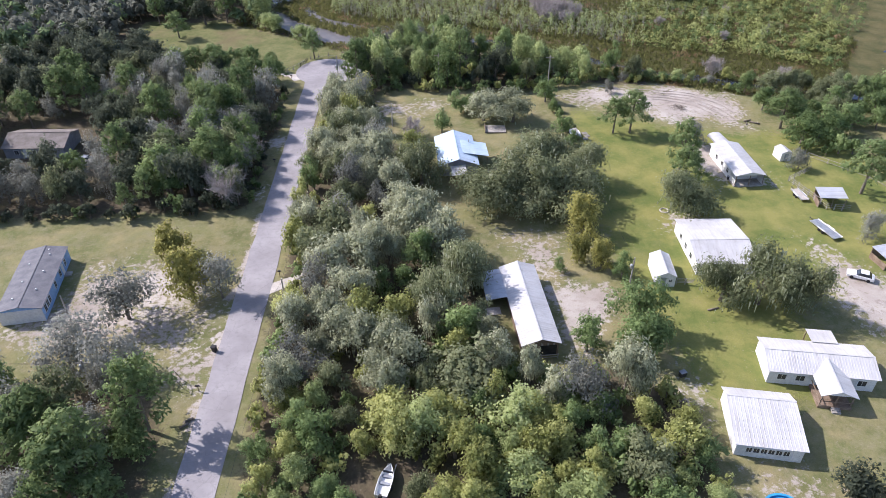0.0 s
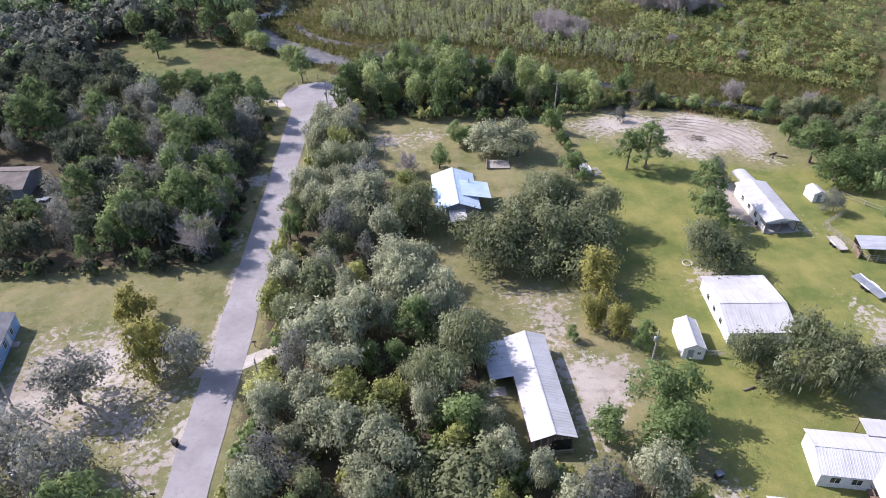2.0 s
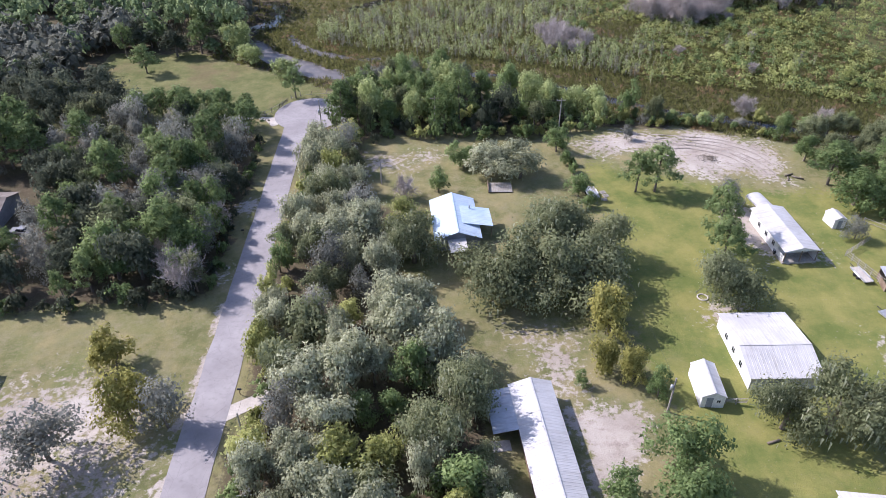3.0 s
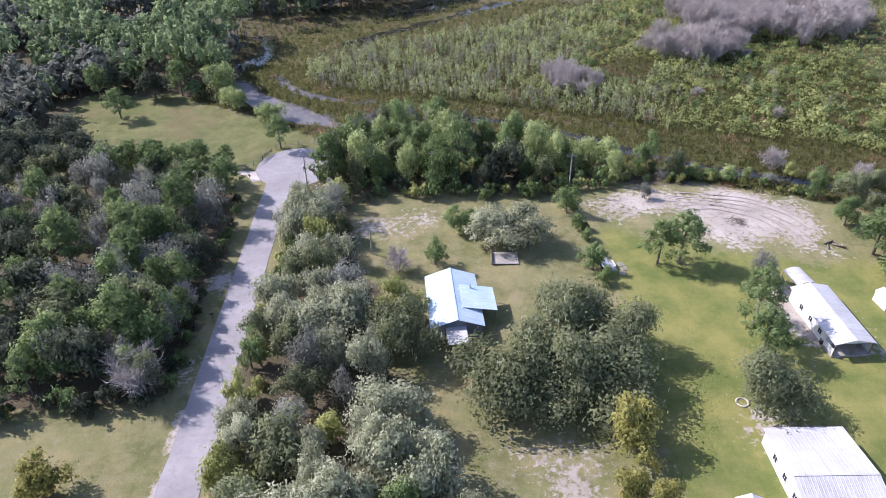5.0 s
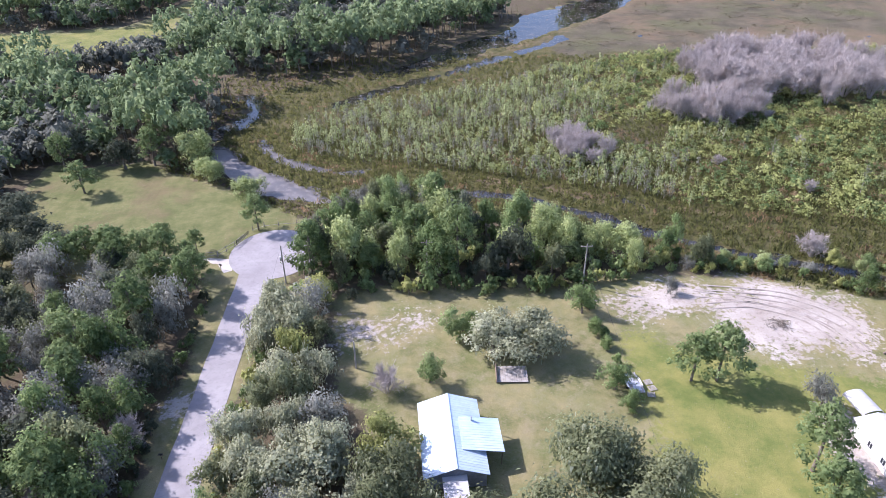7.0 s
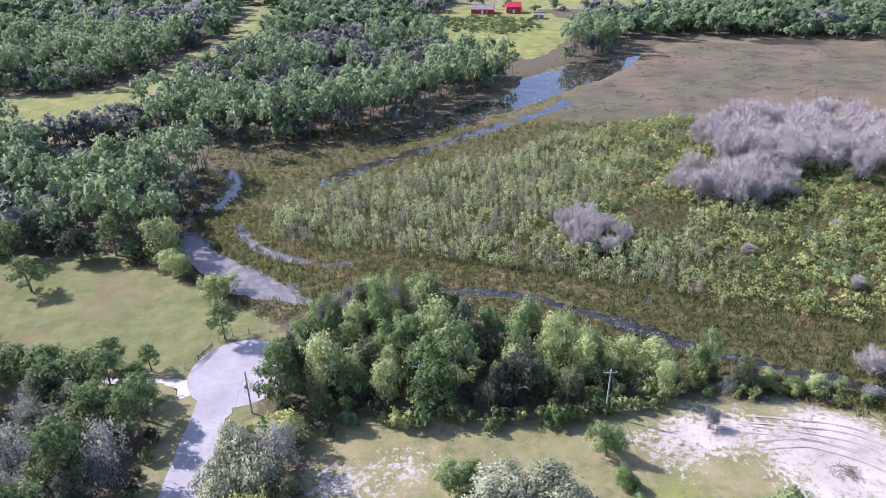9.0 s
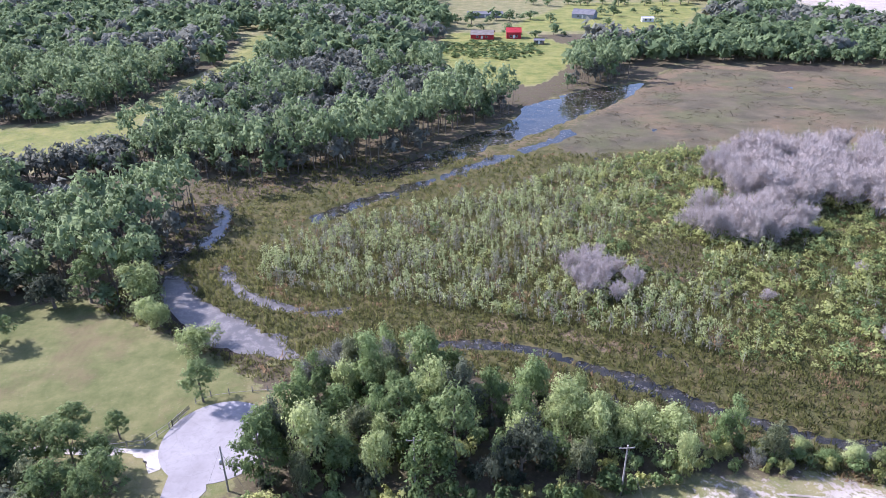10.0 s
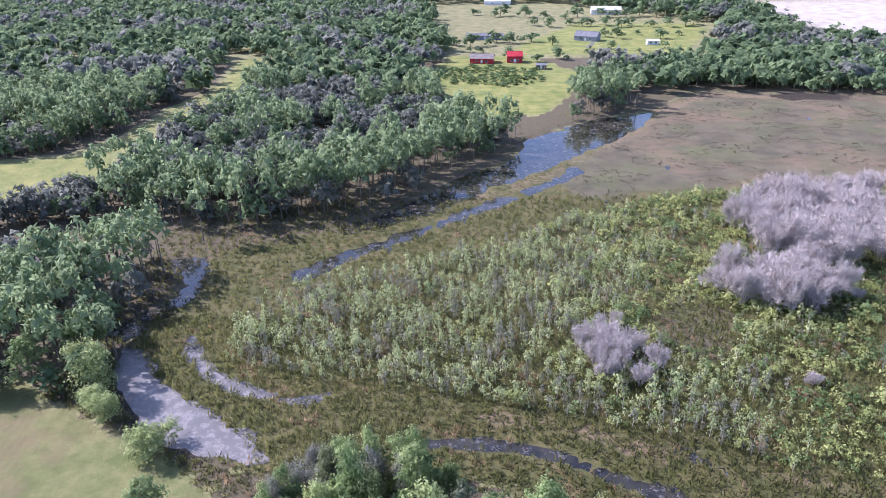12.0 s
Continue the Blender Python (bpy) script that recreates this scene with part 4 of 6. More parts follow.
def spots(x0, x1, y0, y1, gap, seed, ok):
    """A jittered grid of places that pass ok(x, y)."""
    rng = np.random.default_rng(seed)
    gx, gy = (a.ravel() for a in np.meshgrid(np.arange(x0, x1, gap), np.arange(y0, y1, gap)))
    gx, gy = gx + rng.uniform(-0.48, 0.48, len(gx)) * gap, gy + rng.uniform(-0.48, 0.48, len(gy)) * gap
    k = ok(gx, gy)
    return np.stack([gx[k], gy[k]], 1)


def wooded(x, y):
    """Where the far woods stand."""
    clear = np.maximum.reduce([inside(x, y, p) for p in (MARSH, PASTURE, FAR_PASTURE, TAN)])
    for k in (1.0, 1.03, 1.06, 1.1):          # clearings lie wider than their open middles
        u, v = 8 + (x - 8) * k, 128 + (y - 128) * k
        clear = np.maximum.reduce([clear, inside(u, v, STRIP), inside(u, v, CLEARING) - (k - 1) * 90, inside(u, v, FAR_PASTURE)])
    clear = np.maximum(clear, inside(x, y, [(30, 572), (190, 566), (250, 700), (140, 860), (20, 860)]) * (0.6 + ripple(x, y, 50) > 0))
    seen = (np.abs(x - 6) < np.maximum((y - 110) * 0.68 + 30, np.minimum((y - 45) * 0.68 + 25, 250))) & (inside(x, y, WOODS_WEST) < 0) & (inside(x, y, BELT) < -4)
    return (clear + ripple(x, y, 20) * 3 < -2.5) & seen & ((y > 235) | (x < -90)) & ((x < 40) | (y > 380))


def far_woods():
    rng = np.random.default_rng(5)
    ob = [template(200 + i, 150, 0.19, oak_blobs(np.random.default_rng(300 + i), 9, 0.55, 0.6, 0.95)) for i in range(5)]
    small = [template(210 + i, 48, 0.32, oak_blobs(np.random.default_rng(310 + i), 5, 0.55, 0.6, 0.95)) for i in range(4)]
    pines = [template(220 + i, 150, 0.195, [((0, 0, 2.4), 0.4)] + [((0.5 * math.cos(j * 2.4), 0.5 * math.sin(j * 2.4), 1.7 + 0.16 * j), 0.34) for j in range(4)], 0.8, 0.5) for i in range(3)]
    near = spots(-330, 110, 205, 470, 4.2, 6, wooded)
    shore = np.minimum(along(near[:, 0], near[:, 1], [(-60, 265), (-52, 305), (-10, 322), (25, 362), (44, 394), (62, 416), (90, 440)]), 99)
    patch = ripple(near[:, 0], near[:, 1], 60, 2) + rng.normal(size=len(near)) * 0.35
    patch = patch + 0.75 * ((near[:, 0] < -112) & (near[:, 1] > 372))
    is_pine = (shore < 26) & (rng.uniform(size=len(near)) < 0.75) | (patch > 0.6)
    sets = (("grey_woodland", ~is_pine & (patch < 0.1), ob, LEAF_FAR_GREY, "grey-brown scrub woodland beyond the marsh"), ("green_woodland", ~is_pine & (patch >= 0.1), ob, LEAF_FAR, "mixed green woodland beyond the marsh"))
    for name, k, temps, material, label in sets:
        p = near[k]
        r = rng.uniform(3.2, 5.2, len(p))
        strew(name, p, r, r * rng.uniform(0.9, 1.4, len(p)), temps, material, 7, label, "woodland", 0.05, BARK)
    p = near[is_pine]
    r = rng.uniform(2.8, 4.2, len(p))
    strew("shore_pines", p, r, r * rng.uniform(1.35, 1.8, len(p)), pines, LEAF_FAR, 8, "stand of tall pines along the flooded shore", "pine wood", 0.055, BARK)
    far = spots(-700, 620, 470, 1000, 9.0, 9, wooded)
    patch = ripple(far[:, 0], far[:, 1], 110, 1) + rng.normal(size=len(far)) * 0.3
    for name, k, material, label in (("far_green_woodland", patch > -0.35, LEAF_FAR, "green woodland on the far plain"), ("far_dark_woodland", patch <= -0.35, LEAF_FAR_GREY, "dark woodland on the far plain")):
        p = far[k]
        r = rng.uniform(5.2, 7.8, len(p))
        strew(name, p, r, r * rng.uniform(0.9, 1.3, len(p)), small, material, 10, label, "woodland")
    east = spots(100, 420, 440, 540, 6.5, 14, lambda x, y: (inside(x, y, [(122, 480), (150, 478), (200, 462), (330, 430), (420, 470), (330, 540), (240, 545), (130, 520)]) > 0) & (ripple(x, y, 25) > -0.75))
    r = rng.uniform(4.0, 5.6, len(east))
    strew("east_pines", east, r, r * rng.uniform(1.0, 1.3, len(east)), ob, LEAF_FAR, 15, "belt of green trees at the far marsh edge", "woodland", 0.05, BARK)

    orchard = [(203, 783, 260, 783, 6, 1.4), (30, 590, 70, 572, 9, 3.5), (72, 560, 110, 556, 8, 3.5), (20, 610, 95, 622, 8, 4.5), (96, 590, 190, 575, 17, 3.0), (140, 640, 215, 640, 15, 4.0), (100, 700, 240, 690, 11, 5.0),
               (60, 760, 260, 745, 14, 5.5), (230, 640, 300, 600, 8, 5.0), (240, 720, 320, 690, 8, 5.5), (205, 600, 290, 560, 8, 4.5), (270, 800, 330, 760, 9, 5.5)]
    rows, radii = [], []
    for x0, y0, x1, y1, gap, r in orchard:
        n = int(math.hypot(x1 - x0, y1 - y0) / gap)
        for i in range(n):
            k = i / n
            rows.append((x0 + (x1 - x0) * k + rng.normal() * gap * 0.3, y0 + (y1 - y0) * k + rng.normal() * gap * 0.5))
            radii.append(r * rng.uniform(0.8, 1.7))
    radii = np.array(radii)
    strew("farm_trees", np.array(rows), radii, radii * rng.uniform(0.6, 0.85, len(radii)), ob, LEAF_FAR, 16, "scattered dark trees round the far farms", "trees", 0.05, BARK)
    p = spots(10, 90, 475, 550, 3.2, 17, lambda x, y: (inside(x, y, [(18, 522), (26, 494), (55, 484), (76, 497), (78, 532), (39, 544)]) > 0) & (ripple(x, y, 14) > -0.35))
    r = rng.uniform(1.4, 2.2, len(p))
    strew("palmetto_scrub", p, r, r * 0.55, small, LEAF_GREEN, 18, "low palmetto scrub in the far pasture", "scrub")


far_woods()


def thicket():
    rng = np.random.default_rng(21)
    sap = [template(400 + i, 72, 0.13, [((0, 0, 1.5), 0.3)] + [((0.22 * math.cos(j * 2.4), 0.22 * math.sin(j * 2.4), 0.55 + 0.24 * j), 0.26) for j in range(4)], 1.2, 0.6, 4) for i in range(6)]
    low = [template(410 + i, 66, 0.15, [((0, 0, 0.75), 0.42)] + [((0.45 * math.cos(j * 2.1), 0.45 * math.sin(j * 2.1), 0.3 + 0.14 * j), 0.34) for j in range(4)], 0.95, 0.6, 4) for i in range(6)]

    def ok(x, y):
        open_patch = ((ripple(x, y, 34, 5) > 0.72) & (x > 25)) | (inside(x, y, [(54, 252), (62, 242), (73, 247), (76, 260), (64, 261)]) > 0)
        grey = (np.hypot((x - 94) / 15, (y - 272) / 9) < 1) | ((x > 125) & (rng.uniform(size=len(x)) < 0.45))
        seen = np.abs(x - 6) < np.maximum((y - 110) * 0.68 + 16, np.minimum((y - 20) * 0.68, 190))
        return (inside(x, y, THICKET) + ripple(x, y, 8) * 2 > 0) & ~open_patch & ~grey & seen

    p = spots(-36, 260, 150, 335, 1.6, 22, ok)
    zone = ripple(p[:, 0], p[:, 1], 45, 1) * 0.8 + (p[:, 0] - 45) / 50 + rng.normal(size=len(p)) * 0.4
    dice = rng.uniform(size=len(p))
    tall = zone < 0.25
    patch = ripple(p[:, 0], p[:, 1], 18, 7) + rng.normal(size=len(p)) * 0.5
    for name, k, temps, material, lo, hi, st, label in (
            ("marsh_saplings", tall & (patch < 0.35), sap, LEAF_SAPLING, 0.9, 2.0, 0.035, "pale green saplings with grey stems crowding the marsh"),
            ("grey_saplings", tall & (patch >= 0.35), sap, LEAF_GREYGREEN, 0.9, 2.0, 0.04, "grey-green half-bare saplings crowding the marsh"),
            ("marsh_bushes", ~tall & (patch < 0.1) & (dice < 0.95), low, LEAF_LIME, 0.9, 2.5, 0.0, "yellow-green bushes crowding the marsh"),
            ("marsh_scrub", ~tall & (patch >= 0.1) & (patch < 0.75) & (dice < 0.95), low, LEAF_GREEN, 0.9, 2.4, 0.0, "green scrub in the marsh"),
            ("rust_bushes", ~tall & (patch >= 0.75) & (dice < 0.75), low, LEAF_RUST, 0.7, 1.6, 0.0, "rust-brown fading bushes in the marsh")):
        q = p[k]
        drift = ripple(q[:, 0], q[:, 1], 14, 3) + 0.6 * ripple(q[:, 0], q[:, 1], 6, 1)
        keep = drift + rng.normal(size=len(q)) * 0.25 > -0.62
        q, drift = q[keep], drift[keep]
        r = lo + (hi - lo) * rng.uniform(0, 1, len(q)) ** 1.6
        r = r * (1.0 + 0.3 * drift)
        strew(name, q, r * (0.95 if st else 1.0), r * rng.uniform(0.7, 1.4, len(q)) * (1.12 if st else 1.0), temps, material, 23, label, "thicket", st, BARE)
    tuft = []
    for i in range(4):
        g = np.random.default_rng(500 + i)
        n = 11
        a, d = g.uniform(0, 6.28, n), g.uniform(0, 0.9, n)
        c = np.stack([d * np.cos(a), d * np.sin(a), np.zeros(n)], 1)
        w = np.stack([np.cos(a + 1.3), np.sin(a + 1.3), np.zeros(n)], 1) * 0.11
        tip = c + np.stack([g.normal(size=n) * 0.25, g.normal(size=n) * 0.25, g.uniform(0.5, 1.1, n)], 1)
        lean = np.stack([np.cos(a) * 0.4, np.sin(a) * 0.4, np.full(n, 0.9)], 1)
        tuft.append((np.stack([c - w, c + w, tip], 1).reshape(-1, 3), np.arange(n * 3).reshape(n, 3), np.repeat(lean, 3, 0)))

    def reedy(x, y):
        wet = np.maximum.reduce([inside(x, y, POND), inside(x, y, NARROWS), 1.6 - along(x, y, CREEK), 1.0 - along(x, y, CHANNEL), 2.6 - along(x, y, BAND), inside(x, y, FAR_WATER) + np.where(y > 330, 3.0, 0.0)]) + ripple(x, y, 5, 1) * 0.7
        seen = np.abs(x - 8) < np.maximum((y - 110) * 0.68 + 16, np.minimum((y - 20) * 0.68, 130))
        bank = (inside(x, y, MARSH) > -1) | ((inside(x, y, MARSH) > -14) & (y > 208) & (inside(x, y, PASTURE) < 0) & (inside(x, y, BELT) < 1))
        return bank & (wet < 0.2) & seen

    p = np.concatenate([spots(-62, 150, 262, 330, 1.7, 24, reedy), spots(-62, 150, 168, 262, 1.15, 26, reedy), spots(-20, 130, 330, 440, 2.6, 29, lambda x, y: reedy(x, y) & (inside(x, y, BROWN) < 0))])
    meadow = spots(40, 330, 318, 470, 2.6, 27, lambda x, y: (inside(x, y, BROWN) > 2) & (ripple(x, y, 30, 2) + ripple(x, y * 3, 40) > 0.1) & (np.abs(x - 8) < (y - 110) * 0.68 + 10))
    r = rng.uniform(0.7, 1.8, len(meadow))
    strew("meadow_sedge", meadow, r, rng.uniform(0.08, 0.26, len(meadow)), tuft, LEAF_MEADOW, 28, "low brown dead sedge over the wet meadow", "sedge")
    rust = ripple(p[:, 0], p[:, 1], 22, 3) + rng.normal(size=len(p)) * 0.3 > 0.72
    for name, k, material, label in (("reeds", ~rust, LEAF_REED, "olive reeds and sedge covering the marsh"), ("rust_sedge", rust, LEAF_RUST, "rust-brown dead sedge in the marsh")):
        q = p[k]
        r = rng.uniform(0.8, 1.4, len(q))
        strew(name, q, r, r * rng.uniform(0.5, 0.9, len(q)) * np.where(q[:, 1] > 330, 0.4, 1.0), tuft, material, 25, label, "reeds")


thicket()


# ---- buildings ----
def gable(bm, w, l, eave, ridge, off=0.0, z0=-0.1):
    """Walls of a gabled house, ridge along y, off metres from the middle."""
    pts = ((-w / 2, z0), (w / 2, z0), (w / 2, eave), (off, ridge), (-w / 2, eave))
    a = [bm.verts.new((x, -l / 2, z)) for x, z in pts]
    b = [bm.verts.new((x, l / 2, z)) for x, z in pts]
    bm.faces.new(a)
    bm.faces.new(b[::-1])
    for i in range(5):
        bm.faces.new((a[i], b[i], b[(i + 1) % 5], a[(i + 1) % 5]))
    return bm


def slope(w0, z0, w1, z1, l, thick=0.07, rib=0.4):
    """A roof slope from (w0, z0) to (w1, z1), l metres long, with raised seams running down it."""
    bm = bmesh.new()
    d = Vector((w1 - w0, 0, z1 - z0))
    up = Vector((-d.z, 0, d.x)).normalized()
    if up.z < 0:
        up = -up
    a, b = Vector((w0, 0, z0)), Vector((w1, 0, z1))

    n = int(l / rib) if rib else 1
    prof = [(-l / 2, thick)]
    for i in range(n + 1 if rib else 0):
        y = -l / 2 + 0.05 + i * (l - 0.1) / n
        prof += [(y - 0.06, thick), (y - 0.03, thick + 0.018), (y + 0.03, thick + 0.018), (y + 0.06, thick)]
    prof.append((l / 2, thick))
    rows = [[bm.verts.new(p + Vector((0, y, 0)) + up * h) for y, h in prof] for p in (a, b)]
    low = [[bm.verts.new(p + Vector((0, y, 0))) for y in (-l / 2, l / 2)] for p in (a, b)]
    for i in range(len(prof) - 1):
        bm.faces.new((rows[0][i], rows[1][i], rows[1][i + 1], rows[0][i + 1]))
    for r, q in zip(rows, low):
        bm.faces.new(r + [q[1], q[0]])
    bm.faces.new((low[0][0], low[0][1], low[1][1], low[1][0]))
    bm.faces.new((rows[0][0], low[0][0], low[1][0], rows[1][0]))
    bm.faces.new((rows[0][-1], rows[1][-1], low[1][1], low[0][1]))
    bmesh.ops.recalc_face_normals(bm, faces=bm.faces[:])
    return bm


def window(parent, face, at, z, w=0.9, h=1.0, half=3.0, shade=None):
    """A window on a wall: face 'x-', 'x+', 'y-' or 'y+', at metres along it."""
    holder = bmesh.new()
    for x0, x1, z0, z1 in ((-w / 2 - 0.07, w / 2 + 0.07, h, h + 0.07), (-w / 2 - 0.1, w / 2 + 0.1, -0.08, 0.0), (-w / 2 - 0.07, -w / 2, 0, h), (w / 2, w / 2 + 0.07, 0, h), (-0.02, 0.02, 0, h)):
        box(holder, x0, x1, -0.06, 0.02, z0, z1)
    turn = {"y-": 0, "x+": 90, "y+": 180, "x-": -90}[face]
    place = {"y-": (at, -half), "y+": (at, half), "x+": (half, at), "x-": (-half, at)}[face]
    ob = part("window", holder, TRIM_WHITE, parent)
    ob.matrix_local = pose(place[0], place[1], z, 0, 0, turn)
    part("pane", boxes((-w / 2, w / 2, -0.03, 0.01, 0.0, h)), GLASS, ob)
    return ob


def door(parent, face, at, half, w=0.95, h=2.05, material=None, z=0.25):
    turn = {"y-": 0, "x+": 90, "y+": 180, "x-": -90}[face]
    place = {"y-": (at, -half), "y+": (at, half), "x+": (half, at), "x-": (-half, at)}[face]
    ob = part("door", soften(boxes((-w / 2, w / 2, -0.06, 0.02, 0, h))), material or TRIM_WHITE, parent)
    ob.matrix_local = pose(place[0], place[1], z, 0, 0, turn)
    part("door_handle", boxes((w / 2 - 0.14, w / 2 - 0.08, -0.11, -0.055, 0.98, 1.04)), GALVANISED, ob)


def house(name, m, w, l, eave, ridge, walls, roofing, label, off=0.0, over=0.35, rib=0.4, category="house"):
    root = thing(name, m, label, category)
    part("wall", gable(bmesh.new(), w, l, eave, ridge, off), walls, root)
    k0, k1 = (ridge - eave) / (w / 2 + off), (ridge - eave) / (w / 2 - off)
    part("roof", slope(-w / 2 - over, eave - k0 * over + 0.03, off, ridge + 0.03, l + 2 * over, rib=rib), roofing, root)
    part("roof", slope(w / 2 + over, eave - k1 * over + 0.03, off, ridge + 0.03, l + 2 * over, rib=rib), roofing, root)
    part("ridge_cap", boxes((off - 0.14, off + 0.14, -l / 2 - over, l / 2 + over, ridge + 0.08, ridge + 0.15)), roofing, root)
    return root


def posts(parent, spots_, z0, z1, material, half=0.06):
    for x, y in spots_:
        part("post", boxes((x - half, x + half, y - half, y + half, z0, z1)), material, parent)


# long barn house with a lean-to
barn = house("barn_house", pose(16.7, 86.0, 0, 0, 0, 4.5), 5.6, 19.2, 2.6, 3.6, WOOD, WHITE_METAL, "long brown timber barn house with a white metal roof", rib=0.5)
part("lean_to_roof", slope(-6.6, 2.1, -3.1, 2.6, 7.6, rib=0.5), GREY_METAL, barn).location = (0, 5.6, 0)
posts(barn, ((-6.4, 2.1), (-6.4, 5.6), (-6.4, 9.1)), -0.1, 2.1, WOOD)
part("carport_back", boxes((-6.3, -2.85, 9.1, 9.2, -0.1, 2.1)), GREYWOOD, barn)
for i in range(18):
    part("board", boxes((-2.75 + i * 0.31, -2.48 + i * 0.31, -9.66, -9.61, -0.05, 2.5)), WOOD if i % 3 else GREYWOOD, barn)
# Solid dark panel: the shade inside the open front is put into its colour.
part("porch_opening", boxes((-0.2, 2.5, -9.7, -9.66, 0.1, 2.1)), DARK_STUFF, barn, "flat dark panel for the shade inside the shed front")
part("porch_rail", boxes((-2.5, 2.6, -10.5, -10.42, 0.75, 0.9), (-2.5, 2.6, -10.5, -10.42, 0.3, 0.4)), GREYWOOD, barn)
posts(barn, ((-2.5, -10.45), (0, -10.45), (2.6, -10.45)), -0.1, 0.95, GREYWOOD)
for a in (-6, -2, 2, 6):
    window(barn, "x+", a, 1.0, half=2.82)

# white house with a pale blue metal roof
blue = house("blue_roof_house", pose(7.3, 138.9, 0, 0, 0, 3.0), 8.2, 13.4, 2.6, 4.1, GREY_WALL, BLUE_METAL, "small house with a pale blue-white metal roof among oaks", rib=0.45)
part("porch_roof", slope(7.0, 2.7, 1.2, 3.75, 6.2, rib=0.45), BLUE_METAL, blue).location = (0, -0.4, 0)
part("porch_roof", slope(-1.9, 2.3, 1.4, 2.55, 4.4, rib=0.45), WHITE_METAL, blue).location = (0, -8.6, 0)
posts(blue, ((6.7, -3.2), (6.7, 2.4), (-1.7, -10.6), (1.2, -10.6)), -0.1, 2.4, WOOD)
part("vent_pipe", boxes((2.9, 3.15, 1.9, 2.15, 3.3, 4.2)), GALVANISED, blue)
for a in (-4, 0, 4):
    window(blue, "x+", a, 1.0, half=4.12)
    window(blue, "x-", a, 1.0, half=4.12)
door(blue, "y-", 0.4, 6.72)

# white garden shed
shed = house("garden_shed", pose(41.9, 95.8, 0, 0, 0, -4.0), 3.3, 6.5, 2.2, 3.0, WHITE_WALL, WHITE_METAL, "white metal garden shed with a gabled roof", over=0.12, rib=0.5, category="shed")
door(shed, "y-", -0.5, 3.27, 0.9, 1.9, GREY_WALL, 0.1)
window(shed, "y-", 0.75, 1.1, 0.5, 0.5, half=3.27)
for z in (0.4, 0.8, 1.2, 1.6, 2.0):
    part("siding", boxes((-1.66, -1.651, -3.2, 3.2, z, z + 0.36), (1.651, 1.66, -3.2, 3.2, z, z + 0.36)), WHITE_WALL, shed)

# broad white workshop
shop = house("workshop", pose(53.4, 102.4, 0, 0, 0, 90 - 1.0), 13.6, 10.2, 2.6, 3.9, WHITE_WALL, WHITE_METAL, "broad white metal workshop with a low gabled roof", off=-1.6, rib=0.5, category="workshop")
for a in (-3, 0, 3):
    window(shop, "y+", a, 1.0, half=5.12)
door(shop, "x-", 1.5, 6.82, 2.4, 2.2, GREY_WALL, 0.05)

# mobile home with carport
mobile = house("mobile_home", pose(69, 134, 0, 0, 0, 2.0), 6.0, 11.6, 2.7, 3.4, WHITE_WALL, WHITE_METAL, "white mobile home with a bright metal roof on sand", rib=0.4)
for side in (-3.35, 3.35):
    part("porch_roof", slope(side, 2.65, 0, 3.43, 2.5, rib=0.4), WHITE_METAL, mobile).location = (0, -7.4, 0)
mgb = bmesh.new()
for y in (-8.42, -8.34):
    mgb.faces.new([mgb.verts.new(v) for v in ((-3.0, y, 2.66), (3.0, y, 2.66), (0, y, 3.36))])
part("porch_gable", mgb, WHITE_WALL, mobile)
for x0, top in ((-3.05, 1.5), (2.97, 2.6)):
    part("porch_side", boxes((x0, x0 + 0.08, -8.4, -5.83, 0.35, top)), WHITE_WALL, mobile)
posts(mobile, ((-3, -8.4), (0, -8.4), (3, -8.4)), -0.1, 2.66, WOOD)
part("deck", boxes((-3.2, 3.2, -8.6, -5.85, -0.1, 0.35)), GREYWOOD, mobile)
door(mobile, "y-", -0.8, 5.82)
window(mobile, "y-", 1.6, 1.1, half=5.82)
for a in (-4, -1, 2):
    window(mobile, "x-", a, 1.1, half=3.02)
carport = thing("carport", pose(68.9, 143.4, 0, 0, 0, 8), "white arched metal carport on thin posts", "carport")
cp = bmesh.new()
arc = [(1.7 * math.cos(a), 2.0 + 0.75 * math.sin(a)) for a in np.linspace(0, math.pi, 11)]
for (x0, z0), (x1, z1) in zip(arc[:-1], arc[1:]):
    v = [cp.verts.new((x, y, z + h)) for h in (0, 0.05) for x, z, y in ((x0, z0, -2.3), (x1, z1, -2.3), (x1, z1, 2.3), (x0, z0, 2.3))]
    for f in ((3, 2, 1, 0), (4, 5, 6, 7), (0, 1, 5, 4), (2, 3, 7, 6)):
        cp.faces.new([v[i] for i in f])
bmesh.ops.remove_doubles(cp, verts=cp.verts[:], dist=0.001)
part("roof", cp, WHITE_METAL, carport)
posts(carport, ((-1.68, -2.2), (1.68, -2.2), (-1.68, 2.2), (1.68, 2.2)), -0.1, 2.02, GALVANISED, 0.04)

small = house("storage_shed", pose(81.8, 137.8, 0, 0, 0, 5), 2.5, 3.3, 2.0, 2.5, WHITE_WALL, WHITE_METAL, "small white storage shed on the lawn", over=0.1, rib=0.5, category="shed")
door(small, "y-", 0, 1.67, 0.9, 1.8, GREY_WALL, 0.05)

